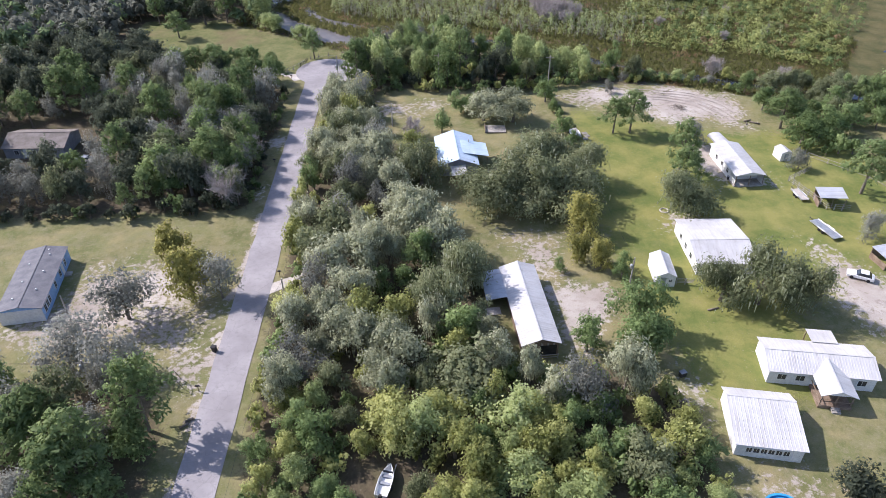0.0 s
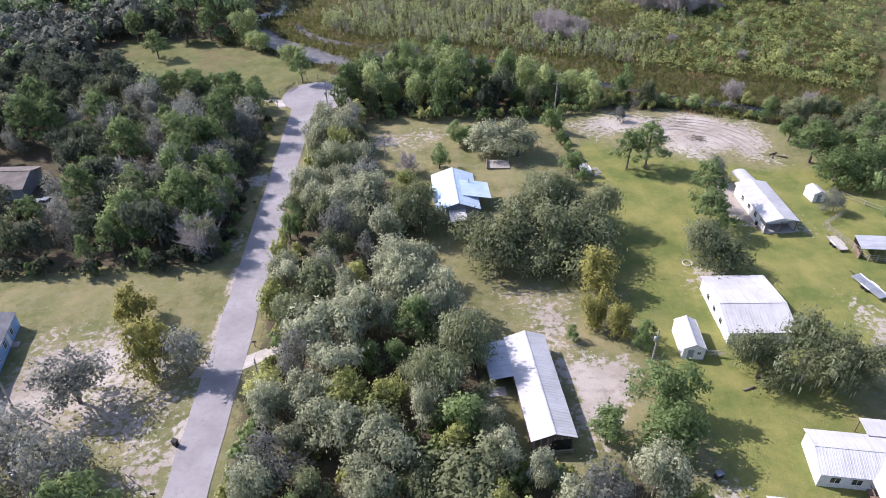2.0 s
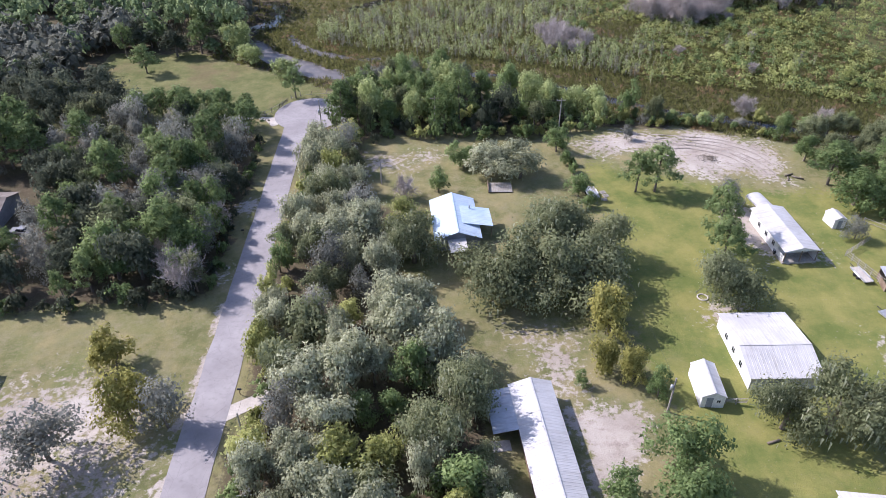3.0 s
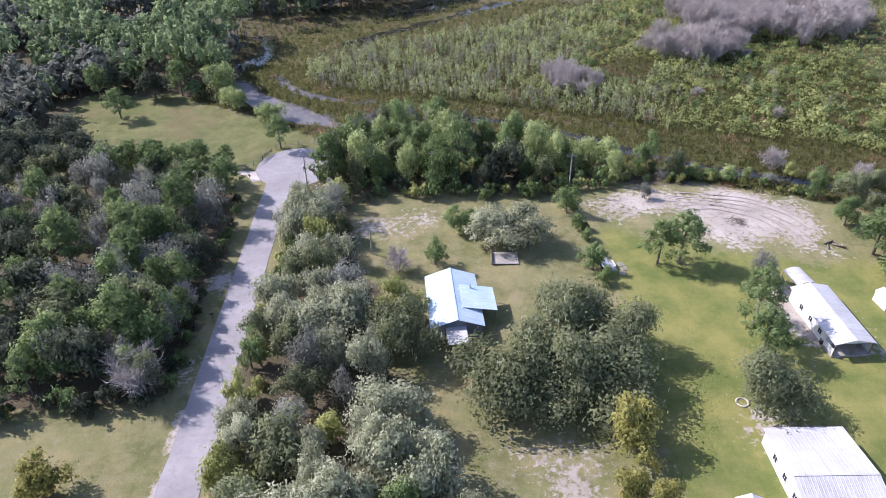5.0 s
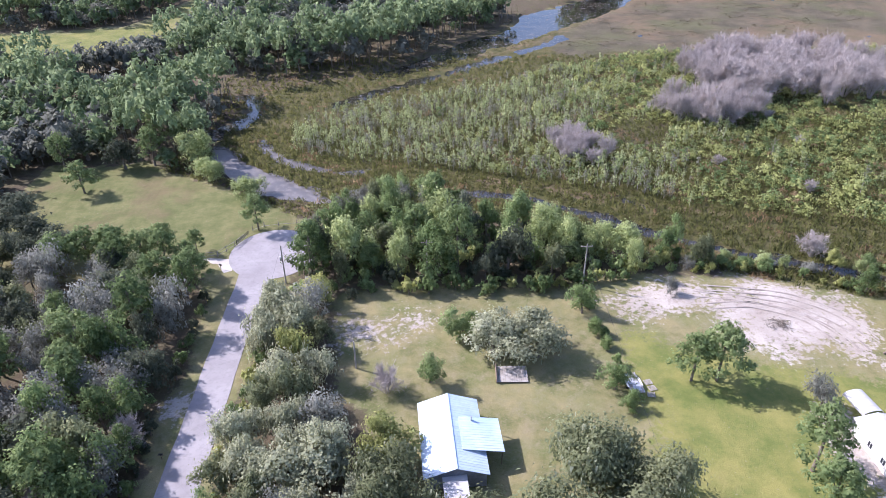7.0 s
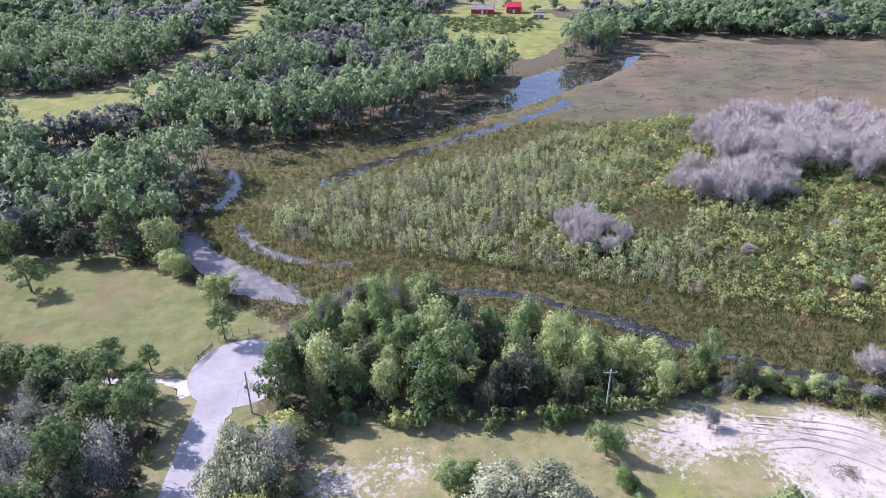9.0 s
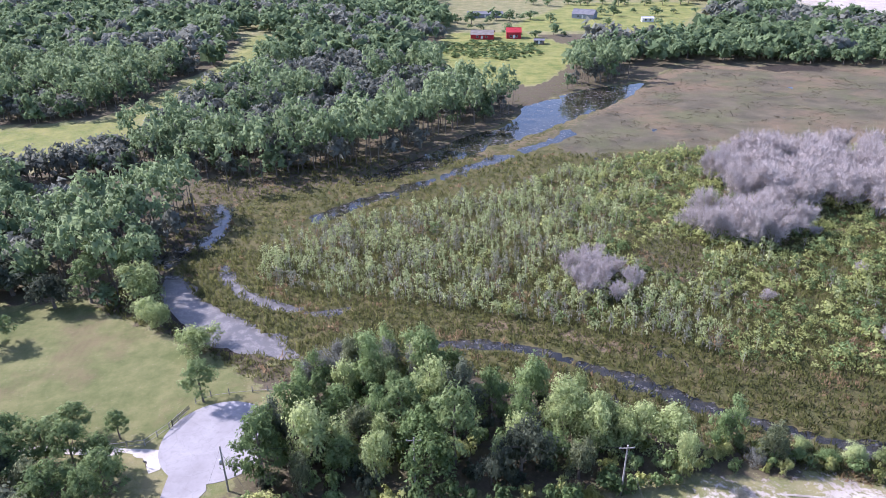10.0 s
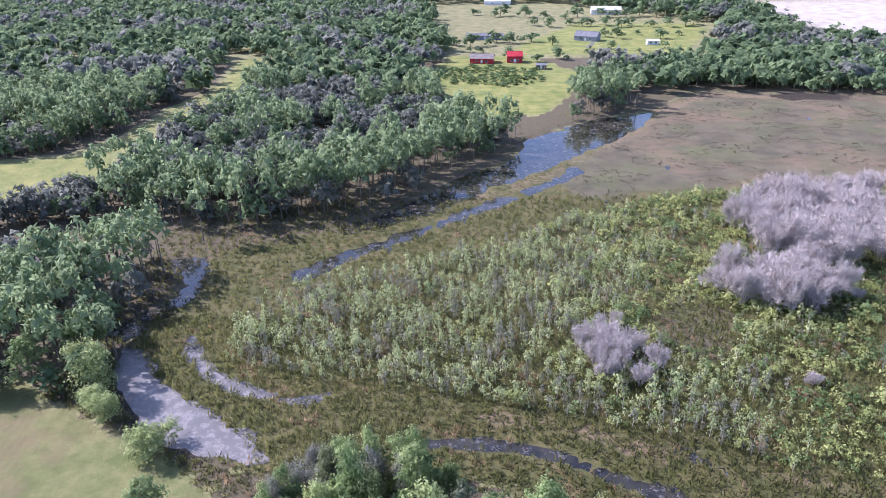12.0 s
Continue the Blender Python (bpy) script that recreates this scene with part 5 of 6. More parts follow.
# white family house with porch
home = house("family_house", pose(58.1, 71.9, 0, 0, 0, 90 - 9.0), 6.6, 15.0, 2.7, 3.7, WHITE_WALL, WHITE_METAL, "white single-storey house with a white metal roof", rib=0.4)
part("rear_roof", slope(3.2, 2.95, 6.4, 2.7, 3.8, rib=0.4), WHITE_METAL, home).location = (0, -2.0, 0)
posts(home, ((6.2, -0.3), (6.2, -3.7)), -0.1, 2.7, WOOD)
turned = pose(-4.2, -0.9, 0.15, 0, 0, -90)
for side in (-2.55, 2.55):
    part("porch_roof", slope(side, 2.4, 0, 3.4, 6.9, rib=0.4), WHITE_METAL, home).matrix_local = turned
part("porch_ridge", boxes((-0.14, 0.14, -3.45, 3.45, 3.46, 3.53)), WHITE_METAL, home).matrix_local = turned
pgb = bmesh.new()
for y in (-3.2, -3.12):
    pgb.faces.new([pgb.verts.new(v) for v in ((-2.2, y, 2.5), (2.2, y, 2.5), (0, y, 3.36))])
part("porch_gable", pgb, WHITE_WALL, home).matrix_local = turned
part("deck", boxes((-7.4, -3.32, -3.2, 1.4, -0.1, 0.45)), WOOD, home)
posts(home, ((-7.2, -3.0), (-7.2, 1.2), (-7.2, -0.9)), -0.1, 2.6, WOOD)
part("porch_rail", boxes((-7.4, -7.3, -3.2, 1.4, 1.3, 1.4), (-7.4, -3.4, -3.2, -3.1, 1.3, 1.4), (-7.4, -3.4, 1.3, 1.4, 1.3, 1.4)), WOOD, home)
part("steps", boxes((-8.3, -7.42, -1.6, -0.4, -0.1, 0.16), (-7.95, -7.42, -1.6, -0.4, 0.16, 0.32)), GREYWOOD, home)
for a in (-5.6, 3.0, 5.6):
    window(home, "x-", a, 1.0, 1.2, 1.0, half=3.32)
for a in (-1, 3):
    window(home, "x+", a, 1.0, half=3.32)
door(home, "x-", -0.9, 3.32, z=0.45)

# white sunroom building with a row of windows
sunroom = house("sunroom_building", pose(45.6, 61.1, 0, 0, 0, 90 - 10.0), 9.6, 8.6, 2.5, 3.5, WHITE_WALL, WHITE_METAL, "white outbuilding with a row of dark front windows", off=2.6, rib=0.5, category="outbuilding")
for i in range(6):
    window(sunroom, "x-", 2.6 - i * 0.95, 1.0, 0.72, 0.85, half=4.82)
door(sunroom, "x-", -3.4, 4.82)
window(sunroom, "y-", -1, 1.0, half=4.32)

# blue mobile home
bluemob = house("blue_mobile_home", pose(-67.2, 94.9, 0, 0, 0, 9.0), 6.8, 17.0, 2.7, 3.35, BLUE_WALL, SHINGLE, "blue mobile home with white trim and grey shingle roof", over=0.2, rib=0)
part("gable_end", boxes((-3.4, 3.4, -8.56, -8.51, -0.05, 2.6)), WHITE_WALL, bluemob)
for a in (-7.2, -6.0, -4.8, -1.0, 2.2, 5.4):
    window(bluemob, "x+", a, 1.0, 0.8, 1.3, half=3.42)
door(bluemob, "x+", 3.8, 3.42)
part("step_box", boxes((3.45, 4.6, 3.2, 4.4, -0.1, 0.25)), GREYWOOD, bluemob)
for i, (x, y) in enumerate(((-1.5, -6), (1.6, -4), (-1.2, -1.5), (1.5, 1), (-1.4, 3.5), (1.3, 6), (0.8, 7.5))):
    part("roof_vent", soften(boxes((x - 0.13, x + 0.13, y - 0.13, y + 0.13, 3.0, 3.4))), TRIM_WHITE, bluemob)

# house in the western wood
lodge = house("woodland_house", pose(-88.5, 147.5, 0, 0, 0, 90), 9.0, 13.5, 2.7, 4.2, GREY_WALL, BROWN_SHINGLE, "low house with a brown shingle roof in the wood", rib=0)
for a in (-4, 0, 4):
    window(lodge, "x-", a, 1.0, half=4.52)
door(lodge, "x-", 2, 4.52)

# tin-roofed sheds by the east fence
tin = thing("tin_shed", pose(83.2, 118.4, 0, 0, 0, -12), "open timber shed with a rusty tin roof", "shed")
part("roof", slope(-2.6, 2.3, 2.6, 2.7, 4.4, rib=0.4), GREY_METAL, tin)
posts(tin, ((-2.4, -2), (2.4, -2), (-2.4, 2), (2.4, 2), (0, -2)), -0.1, 2.35, WOOD)
part("wall", boxes((-2.45, 2.45, 1.95, 2.05, -0.1, 2.25), (-2.5, -2.4, -2, 2, -0.1, 1.2)), WOOD, tin)
copy_thing(tin, pose(84.6, 98.2, 0, 0, 0, 8))

# far farm buildings
for name, x, y, w, l, eave, ridge, rz, wall_m, roof_m, label in (
        ("red_barn", 67, 553, 8, 9, 4.0, 6.2, 85, RED_WALL, RED_WALL, "small bright red barn beside the far pasture"),
        ("farmhouse", 47.5, 553, 10, 14, 3.0, 5.0, 80, RED_WALL, BROWN_SHINGLE, "brick farmhouse with a grey-brown roof"),
        ("grey_farmhouse", 129, 630, 10, 16, 3.2, 6.0, 60, GREY_WALL, SHINGLE, "grey farmhouse standing in far pasture"),
        ("long_stable", 57, 640, 8, 26, 3.0, 4.2, 88, GREY_WALL, SHINGLE, "long low grey stable in the distance"),
        ("hay_shelter", 168.6, 608, 5, 8, 2.6, 3.4, 85, WHITE_WALL, WHITE_METAL, "small white hay shelter in the pasture"),
        ("tractor_shed", 79.6, 531, 5, 6, 2.4, 3.0, 80, WOOD, SHINGLE, "small dark tractor shed by the pasture"),
        ("white_farmhouse", 233, 824, 14, 30, 4.0, 8.0, 80, WHITE_WALL, BROWN_SHINGLE, "large white farmhouse on the far plain"),
        ("white_barn", 178, 773, 12, 26, 4.0, 6.5, 80, WHITE_WALL, WHITE_METAL, "white barn on the far plain"),
        ("far_house", 90, 858, 12, 26, 3.5, 6.0, 85, WHITE_WALL, WHITE_METAL, "white house among far trees")):
    h = house(name, pose(x, y, 0, 0, 0, rz), w, l, eave, ridge, wall_m, roof_m, label, rib=0)
    window(h, "x-", -l * 0.2, 1.0, 1.2, 1.2, half=w / 2 + 0.02)
    window(h, "x-", l * 0.2, 1.0, 1.2, 1.2, half=w / 2 + 0.02)
    door(h, "x-", 0, w / 2 + 0.02, 1.2, 2.1)


# ---- poles and wires ----
def pole(x, y, high, name="utility_pole", arm=True, box_at=None, label="weathered wooden utility pole with a crossarm"):
    root = thing(name, pose(x, y, 0), label, "utility pole", "utility poles")
    v, f = tube_arrays([(0, 0, -0.3), (0, 0, high * 0.5), (0, 0, high)], [0.16, 0.14, 0.11], 8)
    p = new("shaft", bare_mesh("shaft", v, f, GREYWOOD, True))
    p.parent = root
    part("shaft_top", boxes((-0.1, 0.1, -0.1, 0.1, high - 0.02, high + 0.04)), GREYWOOD, root)
    if arm:
        part("crossarm", soften(boxes((-1.1, 1.1, 0.13, 0.24, high - 0.7, high - 0.56))), GREYWOOD, root)
        for k in (-1.0, 0.0, 1.0):
            iv, jf = tube_arrays([(k, 0.18, high - 0.56), (k, 0.18, high - 0.48), (k, 0.18, high - 0.38)], [0.03, 0.06, 0.035], 6)
            o = new("insulator", bare_mesh("insulator", iv, jf, TRIM_WHITE, True))
            o.parent = root
    if box_at:
        tv, tf = tube_arrays([(-0.32, 0, box_at), (-0.32, 0, box_at + 0.05), (-0.32, 0, box_at + 0.85), (-0.32, 0, box_at + 0.9)], [0.02, 0.22, 0.22, 0.02], 10)
        o = new("transformer", bare_mesh("transformer", tv, tf, GALVANISED, True))
        o.parent = root
    return root


def wire(a, b, sag=0.5, r=0.014, label="thin sagging overhead wire"):
    a, b = np.array(a, float), np.array(b, float)
    k = np.linspace(0, 1, 13)[:, None]
    pts = a + (b - a) * k
    pts[:, 2] -= (4 * sag * k * (1 - k))[:, 0]
    v, f = tube_arrays(pts, np.full(13, r), 4)
    tagged(new("overhead_wire", bare_mesh("overhead_wire", v, f, DARK_STUFF)), label, "wire", "overhead wires")


pole(-23.0, 182.0, 8.6, box_at=5.2, arm=False, label="wooden utility pole with a grey transformer")
pole(4.5, 181.9, 9.0)
pole(34.3, 178.5, 9.4)
pole(-7.6, 156.8, 5.6, arm=False, label="short wooden service pole in the yard")
pole(-23.3, 88.0, 7.0, arm=False, label="leaning wooden utility pole beside the lane")
pole(35.2, 92.0, 6.8, box_at=4.6, arm=False, label="pale service pole with a transformer")
pole(-58, 86.0, 6.0, arm=False, label="thin wooden service pole by the mobile home")
pole(-48.3, 70.2, 7.2, box_at=5.6, label="wooden utility pole among bare oaks")
for dz, dx in ((0, -1.0), (0, 1.0)):
    wire((-23, 182, 8.3), (4.5 + dx, 182, 8.6), 0.7)
    wire((4.5 + dx, 182, 8.6), (34.3 + dx, 178.6, 9.0), 0.7)
    wire((-49.3 + dx, 70.3, 6.6), (-120, 74 + dx * 0.8, 6.4), 0.6)
wire((-23, 182, 7.6), (-11.3, 168.3, 0.0), 0.0, 0.02, "taut steel guy wire")
wire((-23.3, 88, 6.4), (-28.2, 85.6, 0.0), 0.0, 0.02, "taut steel guy wire")
wire((-23.3, 88, 6.7), (-23, 182, 8.2), 1.2)
wire((-23.3, 88, 6.7), (-24, 30, 7.0), 0.8)
wire((34.3, 178.5, 8.4), (34, 120, 7.0), 0.8)
wire((35.2, 92, 6.4), (34, 120, 7.0), 0.4)
wire((34.3, 178.5, 7.6), (37.2, 166, 0.0), 0.0, 0.02, "taut steel guy wire")


# ---- fences ----
def rail_fence(name, line, label, high=1.2, rails=3, gap=2.4, material=None):
    """Posts and rails along a line; the thing stands at its first post."""
    m = material or GREYWOOD
    x0, y0 = line[0]
    root = thing(name, pose(x0, y0, 0), label, "fence")
    rng = random.Random(len(line) + int(x0))
    for (ax, ay), (bx, by) in zip(line[:-1], line[1:]):
        n = max(1, round(math.hypot(bx - ax, by - ay) / gap))
        for i in range(n):
            px, py = ax + (bx - ax) * i / n - x0, ay + (by - ay) * i / n - y0
            qx, qy = ax + (bx - ax) * (i + 1) / n - x0, ay + (by - ay) * (i + 1) / n - y0
            v, f = tube_arrays([(px, py, -0.2), (px, py, high + rng.uniform(0, 0.15))], [0.09, 0.075], 6)
            o = new("post", bare_mesh("post", v, f, m))
            o.parent = root
            for k in range(rails):
                z = high * (0.3 + 0.62 * k / max(1, rails - 1))
                v, f = tube_arrays([(px, py, z), (qx, qy, z + rng.uniform(-0.04, 0.04))], [0.045, 0.045], 5)
                o = new("rail", bare_mesh("rail", v, f, m))
                o.parent = root
    return root


rail_fence("pasture_fence", [(-44, 191.5), (-38.6, 192.2), (-35.9, 196.0), (-34.2, 199.9)], "old wooden rail fence round the turning place", 1.3, 2)
rail_fence("pasture_fence", [(-33.4, 202.4), (-31.2, 204.0), (-28.2, 204.6), (-24.2, 205.0), (-19, 205.4)], "wooden post fence along the pasture edge", 1.2, 1, 3.0)
rail_fence("metal_gate", [(-35.6, 196.6), (-33.9, 200.6)], "dark tubular farm gate in the fence", 1.25, 5, 4.5, DARK_STUFF)
rail_fence("corral_fence", [(78.8, 127.3), (80.4, 121.5), (81.8, 116.2), (86.2, 115.4)], "pale wooden corral fence beside the tin shed", 1.4, 3, 1.6)
rail_fence("corral_fence", [(78.8, 127.3), (85.5, 131.5)], "pale wooden corral fence beside the tin shed", 1.4, 3, 1.9)
rail_fence("yard_fence", [(88, 138), (97, 128), (104, 112)], "thin wooden stock fence along the field", 1.2, 2, 4.0)
rail_fence("shed_fence", [(43.9, 93.2), (46.9, 92.9)], "short grey timber fence beside the shed", 1.3, 4, 1.5)


# ---- yard things ----
def hull(l, w, h, n=9):
    """A small boat's open hull, bow towards +y, with thickness."""
    bm = bmesh.new()
    outer, inner = [], []
    for i in range(n):
        k = i / (n - 1)
        y = -l / 2 + l * k
        half = w / 2 * (1 - max(0, (k - 0.45) / 0.55) ** 2.2) * (0.9 + 0.1 * min(1, k * 4))
        lift = 0.25 * h * max(0, k - 0.5) ** 2 * 4
        outer.append([bm.verts.new(p) for p in ((-half, y, h + lift), (-half * 0.75, y, 0.25 * h + lift * 0.7), (0, y, lift * 0.9), (half * 0.75, y, 0.25 * h + lift * 0.7), (half, y, h + lift))])
        t = max(0.0, half - 0.07)
        inner.append([bm.verts.new(p) for p in ((-t, y, h + lift), (-t * 0.75, y, 0.42 * h + lift * 0.7), (0, y, 0.3 * h + lift * 0.9), (t * 0.75, y, 0.42 * h + lift * 0.7), (t, y, h + lift))])
    for i in range(n - 1):
        for j in range(4):
            bm.faces.new((outer[i][j], outer[i + 1][j], outer[i + 1][j + 1], outer[i][j + 1]))
            bm.faces.new((inner[i][j + 1], inner[i + 1][j + 1], inner[i + 1][j], inner[i][j]))
        bm.faces.new((outer[i][0], inner[i][0], inner[i + 1][0], outer[i + 1][0]))
        bm.faces.new((outer[i][4], outer[i + 1][4], inner[i + 1][4], inner[i][4]))
    bm.faces.new(outer[0])
    bm.faces.new(inner[0][::-1])
    bmesh.ops.remove_doubles(bm, verts=bm.verts[:], dist=0.002)
    bmesh.ops.recalc_face_normals(bm, faces=bm.faces[:])
    return bm


def wheel(parent, x, y, r=0.32, w=0.2):
    prof = [(-w / 2, r * 0.55), (-w / 2, r * 0.93), (-w / 3, r), (w / 3, r), (w / 2, r * 0.93), (w / 2, r * 0.55)]
    v, f = tube_arrays([(a, 0, 0) for a, _ in prof], [b for _, b in prof], 14)
    o = new("wheel", bare_mesh("wheel", v, f, RUBBER, True))
    o.parent = parent
    o.location = (x, y, r)
    v, f = tube_arrays([(-w * 0.3, 0, 0), (-w * 0.28, 0, 0), (w * 0.28, 0, 0), (w * 0.3, 0, 0)], [0.01, r * 0.56, r * 0.56, 0.01], 12)
    q = new("rim", bare_mesh("rim", v, f, GALVANISED, True))
    q.parent = o
    return o


boat = thing("motor_boat", pose(-5.6, 54.0, 0.0, 0, 0, -14), "small white motor boat parked among shrubs", "boat")
part("hull", hull(4.8, 1.9, 0.8), TRIM_WHITE, boat).location = (0, 0, 0.25)
part("bench", soften(boxes((-0.7, 0.7, -0.6, -0.2, 0.5, 0.82))), GREY_WALL, boat)
part("bench", soften(boxes((-0.7, 0.7, 0.5, 0.85, 0.5, 0.82))), GREY_WALL, boat)
part("outboard_motor", soften(boxes((-0.18, 0.18, -2.75, -2.38, 0.5, 1.35))), DARK_STUFF, boat, "black outboard motor")
part("windscreen", soften(boxes((-0.7, 0.7, 1.05, 1.12, 0.95, 1.35))), GLASS, boat)
part("trailer_cradle", boxes((-0.6, -0.5, -2.3, 3.0, 0.2, 0.32), (0.5, 0.6, -2.3, 3.0, 0.2, 0.32), (-0.6, 0.6, -0.8, -0.7, 0.2, 0.3)), GALVANISED, boat)
wheel(boat, -0.95, -0.7)
wheel(boat, 0.95, -0.7)


def trailer(name, m, l, w, label, bed, rim_high=0.12):
    root = thing(name, m, label, "trailer")
    part("bed", boxes((-w / 2, w / 2, -l / 2, l / 2, 0.52, 0.62)), bed, root)
    for x in (-w / 2 - 0.04, w / 2 + 0.04):
        part("side_rail", boxes((x - 0.05, x + 0.05, -l / 2, l / 2, 0.5, 0.62 + rim_high)), GALVANISED, root)
    for i in range(int(l / 0.5)):
        y = -l / 2 + 0.25 + i * 0.5
        part("board", boxes((-w / 2 + 0.03, w / 2 - 0.03, y - 0.2, y + 0.2, 0.622, 0.65)), bed, root)
    part("tongue", boxes((-0.06, 0.06, l / 2, l / 2 + 1.2, 0.46, 0.56)), DARK_STUFF, root)
    for y in (-0.45, 0.45):
        for x in (-w / 2 - 0.2, w / 2 + 0.2):
            wheel(root, x, y, 0.33)
    for x in (-w / 2 - 0.2, w / 2 + 0.2):
        part("fender", soften(boxes((x - 0.13, x + 0.13, -0.95, 0.95, 0.7, 0.76))), TRIM_WHITE, root)
    return root


trailer("flatbed_trailer", pose(77.8, 108.4, 0, 0, 0, 15), 6.6, 1.9, "long grey flatbed trailer parked on the lawn", GALVANISED)
trailer("utility_trailer", pose(78.4, 121.1, 0, 0, 0, 4), 4.4, 1.5, "small pale utility trailer by the corral", SAND, 0.2)
junk = trailer("loaded_trailer", pose(36.6, 150.8, 0, 0, 0, 6), 4.6, 1.9, "trailer loaded with grey sheet metal and pallets", GREYWOOD)
for i, (x, y, z, w, l, a) in enumerate(((-0.3, 0.8, 0.7, 1.2, 2.2, 8), (0.2, -0.9, 0.72, 1.3, 1.8, -14), (0.0, 0.2, 0.82, 0.9, 1.4, 30))):
    part("metal_sheet", boxes((-w / 2, w / 2, -l / 2, l / 2, 0, 0.04)), GREY_METAL, junk).matrix_local = pose(x, y, z, 0, 3, a)


def pallet(m):
    root = thing("pallet", m, "weathered pale wooden pallet on the grass", "pallet", "pallets")
    for i in range(6):
        part("slat", boxes((-0.6, 0.6, -0.5 + i * 0.19, -0.38 + i * 0.19, 0.1, 0.125)), GREYWOOD, root)
    for x in (-0.55, 0, 0.55):
        part("runner", boxes((x - 0.04, x + 0.04, -0.5, 0.57, -0.02, 0.098)), GREYWOOD, root)
    return root


first_pallet = pallet(pose(39.2, 151.4, 0.0, 0, 0, 12))
copy_thing(first_pallet, pose(39.5, 150.0, 0.0, 0, 0, 16))
copy_thing(first_pallet, pose(38.9, 148.6, 0.0, 0, 0, -8))

platform = thing("timber_platform", pose(17.7, 154.0, 0, 0, 0, -2), "low grey timber platform under the willow", "platform")
for i in range(14):
    part("plank", boxes((-2.5 + i * 0.36, -2.17 + i * 0.36, -1.9, 1.9, 0.28, 0.33)), GREYWOOD, platform)
for y in (-1.7, 0, 1.7):
    part("joist", boxes((-2.5, 2.5, y - 0.06, y + 0.06, -0.05, 0.279)), WOOD, platform)
part("end_wall", boxes((-2.6, -2.5, -1.9, 1.9, -0.05, 0.9)), WOOD, platform)

pool = thing("swimming_pool", pose(43.2, 47.6, 0), "round above-ground pool with a blue rim", "pool")
ring = [(2.6, -0.05), (2.6, 1.15), (2.72, 1.2), (2.72, 1.27), (2.42, 1.27), (2.42, 1.2), (2.5, 1.15), (2.5, 0.1)]
pb = bmesh.new()
loops = [[pb.verts.new((r * math.cos(a), r * math.sin(a), z)) for r, z in ring] for a in np.linspace(0, 2 * math.pi, 33)[:-1]]
for i in range(32):
    for j in range(len(ring) - 1):
        pb.faces.new((loops[i][j], loops[(i + 1) % 32][j], loops[(i + 1) % 32][j + 1], loops[i][j + 1]))
part("pool_wall", pb, POOL_BLUE, pool)
pw = bmesh.new()
bmesh.ops.create_circle(pw, cap_ends=True, segments=32, radius=2.51, matrix=Matrix.Translation((0, 0, 1.0)))
part("pool_water", pw, POOL_BLUE, pool, "clear blue pool water")


def mailbox(x, y, rz):
    root = thing("mailbox", pose(x, y, 0, 0, 0, rz), "small dark mailbox on a wooden post", "mailbox", "mailboxes")
    part("post", boxes((-0.05, 0.05, -0.05, 0.05, -0.2, 1.05)), WOOD, root)
    bm = bmesh.new()
    arc2 = [(-0.12, 0.0), (0.12, 0.0)] + [(0.12 * math.cos(a), 0.13 + 0.11 * math.sin(a)) for a in np.linspace(0, math.pi, 7)]
    f0, f1 = [bm.verts.new((x_, -0.28, 1.05 + z_)) for x_, z_ in arc2], [bm.verts.new((x_, 0.28, 1.05 + z_)) for x_, z_ in arc2]
    bm.faces.new(f0)
    bm.faces.new(f1[::-1])
    for i in range(len(arc2)):
        bm.faces.new((f0[i], f1[i], f1[(i + 1) % len(arc2)], f0[(i + 1) % len(arc2)]))
    part("box", bm, DARK_STUFF, root)
    part("arm", boxes((-0.04, 0.04, -0.4, 0.5, 0.95, 1.04)), WOOD, root)


mailbox(-26.0, 97.6, 90)
mailbox(-33.6, 70.7, 90)
mailbox(-33.6, 138.7, 90)
mailbox(-36.8, 187.4, 60)

bin_ob = thing("wheelie_bin", pose(-33.2, 78.9, 0, 0, 0, 70), "dark green wheeled rubbish bin at the kerb", "bin")
bb = bmesh.new()
lo = [bb.verts.new(v) for v in ((-0.24, -0.26, 0.05), (0.24, -0.26, 0.05), (0.24, 0.26, 0.05), (-0.24, 0.26, 0.05))]
hi = [bb.verts.new(v) for v in ((-0.33, -0.36, 1.05), (0.33, -0.36, 1.05), (0.33, 0.36, 1.05), (-0.33, 0.36, 1.05))]
bb.faces.new(lo[::-1])
bb.faces.new(hi)
for i in range(4):
    bb.faces.new((lo[i], lo[(i + 1) % 4], hi[(i + 1) % 4], hi[i]))
part("body", bb, DARK_STUFF, bin_ob)
part("lid", soften(boxes((-0.36, 0.36, -0.4, 0.4, 1.055, 1.12))), DARK_STUFF, bin_ob)
wheel(bin_ob, -0.3, -0.3, 0.13, 0.06)
wheel(bin_ob, 0.3, -0.3, 0.13, 0.06)

swing = thing("swing_frame", pose(-37.1, 72.0, 0, 0, 0, 20), "rusty metal swing frame without a seat", "swing frame")
for y in (-0.9, 0.9):
    for x in (-0.75, 0.75):
        v, f = tube_arrays([(x, y, -0.1), (0, y, 2.3)], [0.045, 0.045], 6)
        o = new("leg", bare_mesh("leg", v, f, WOOD))
        o.parent = swing
v, f = tube_arrays([(0, -1.0, 2.3), (0, 1.0, 2.3)], [0.05, 0.05], 6)
o = new("crossbar", bare_mesh("crossbar", v, f, WOOD))
o.parent = swing

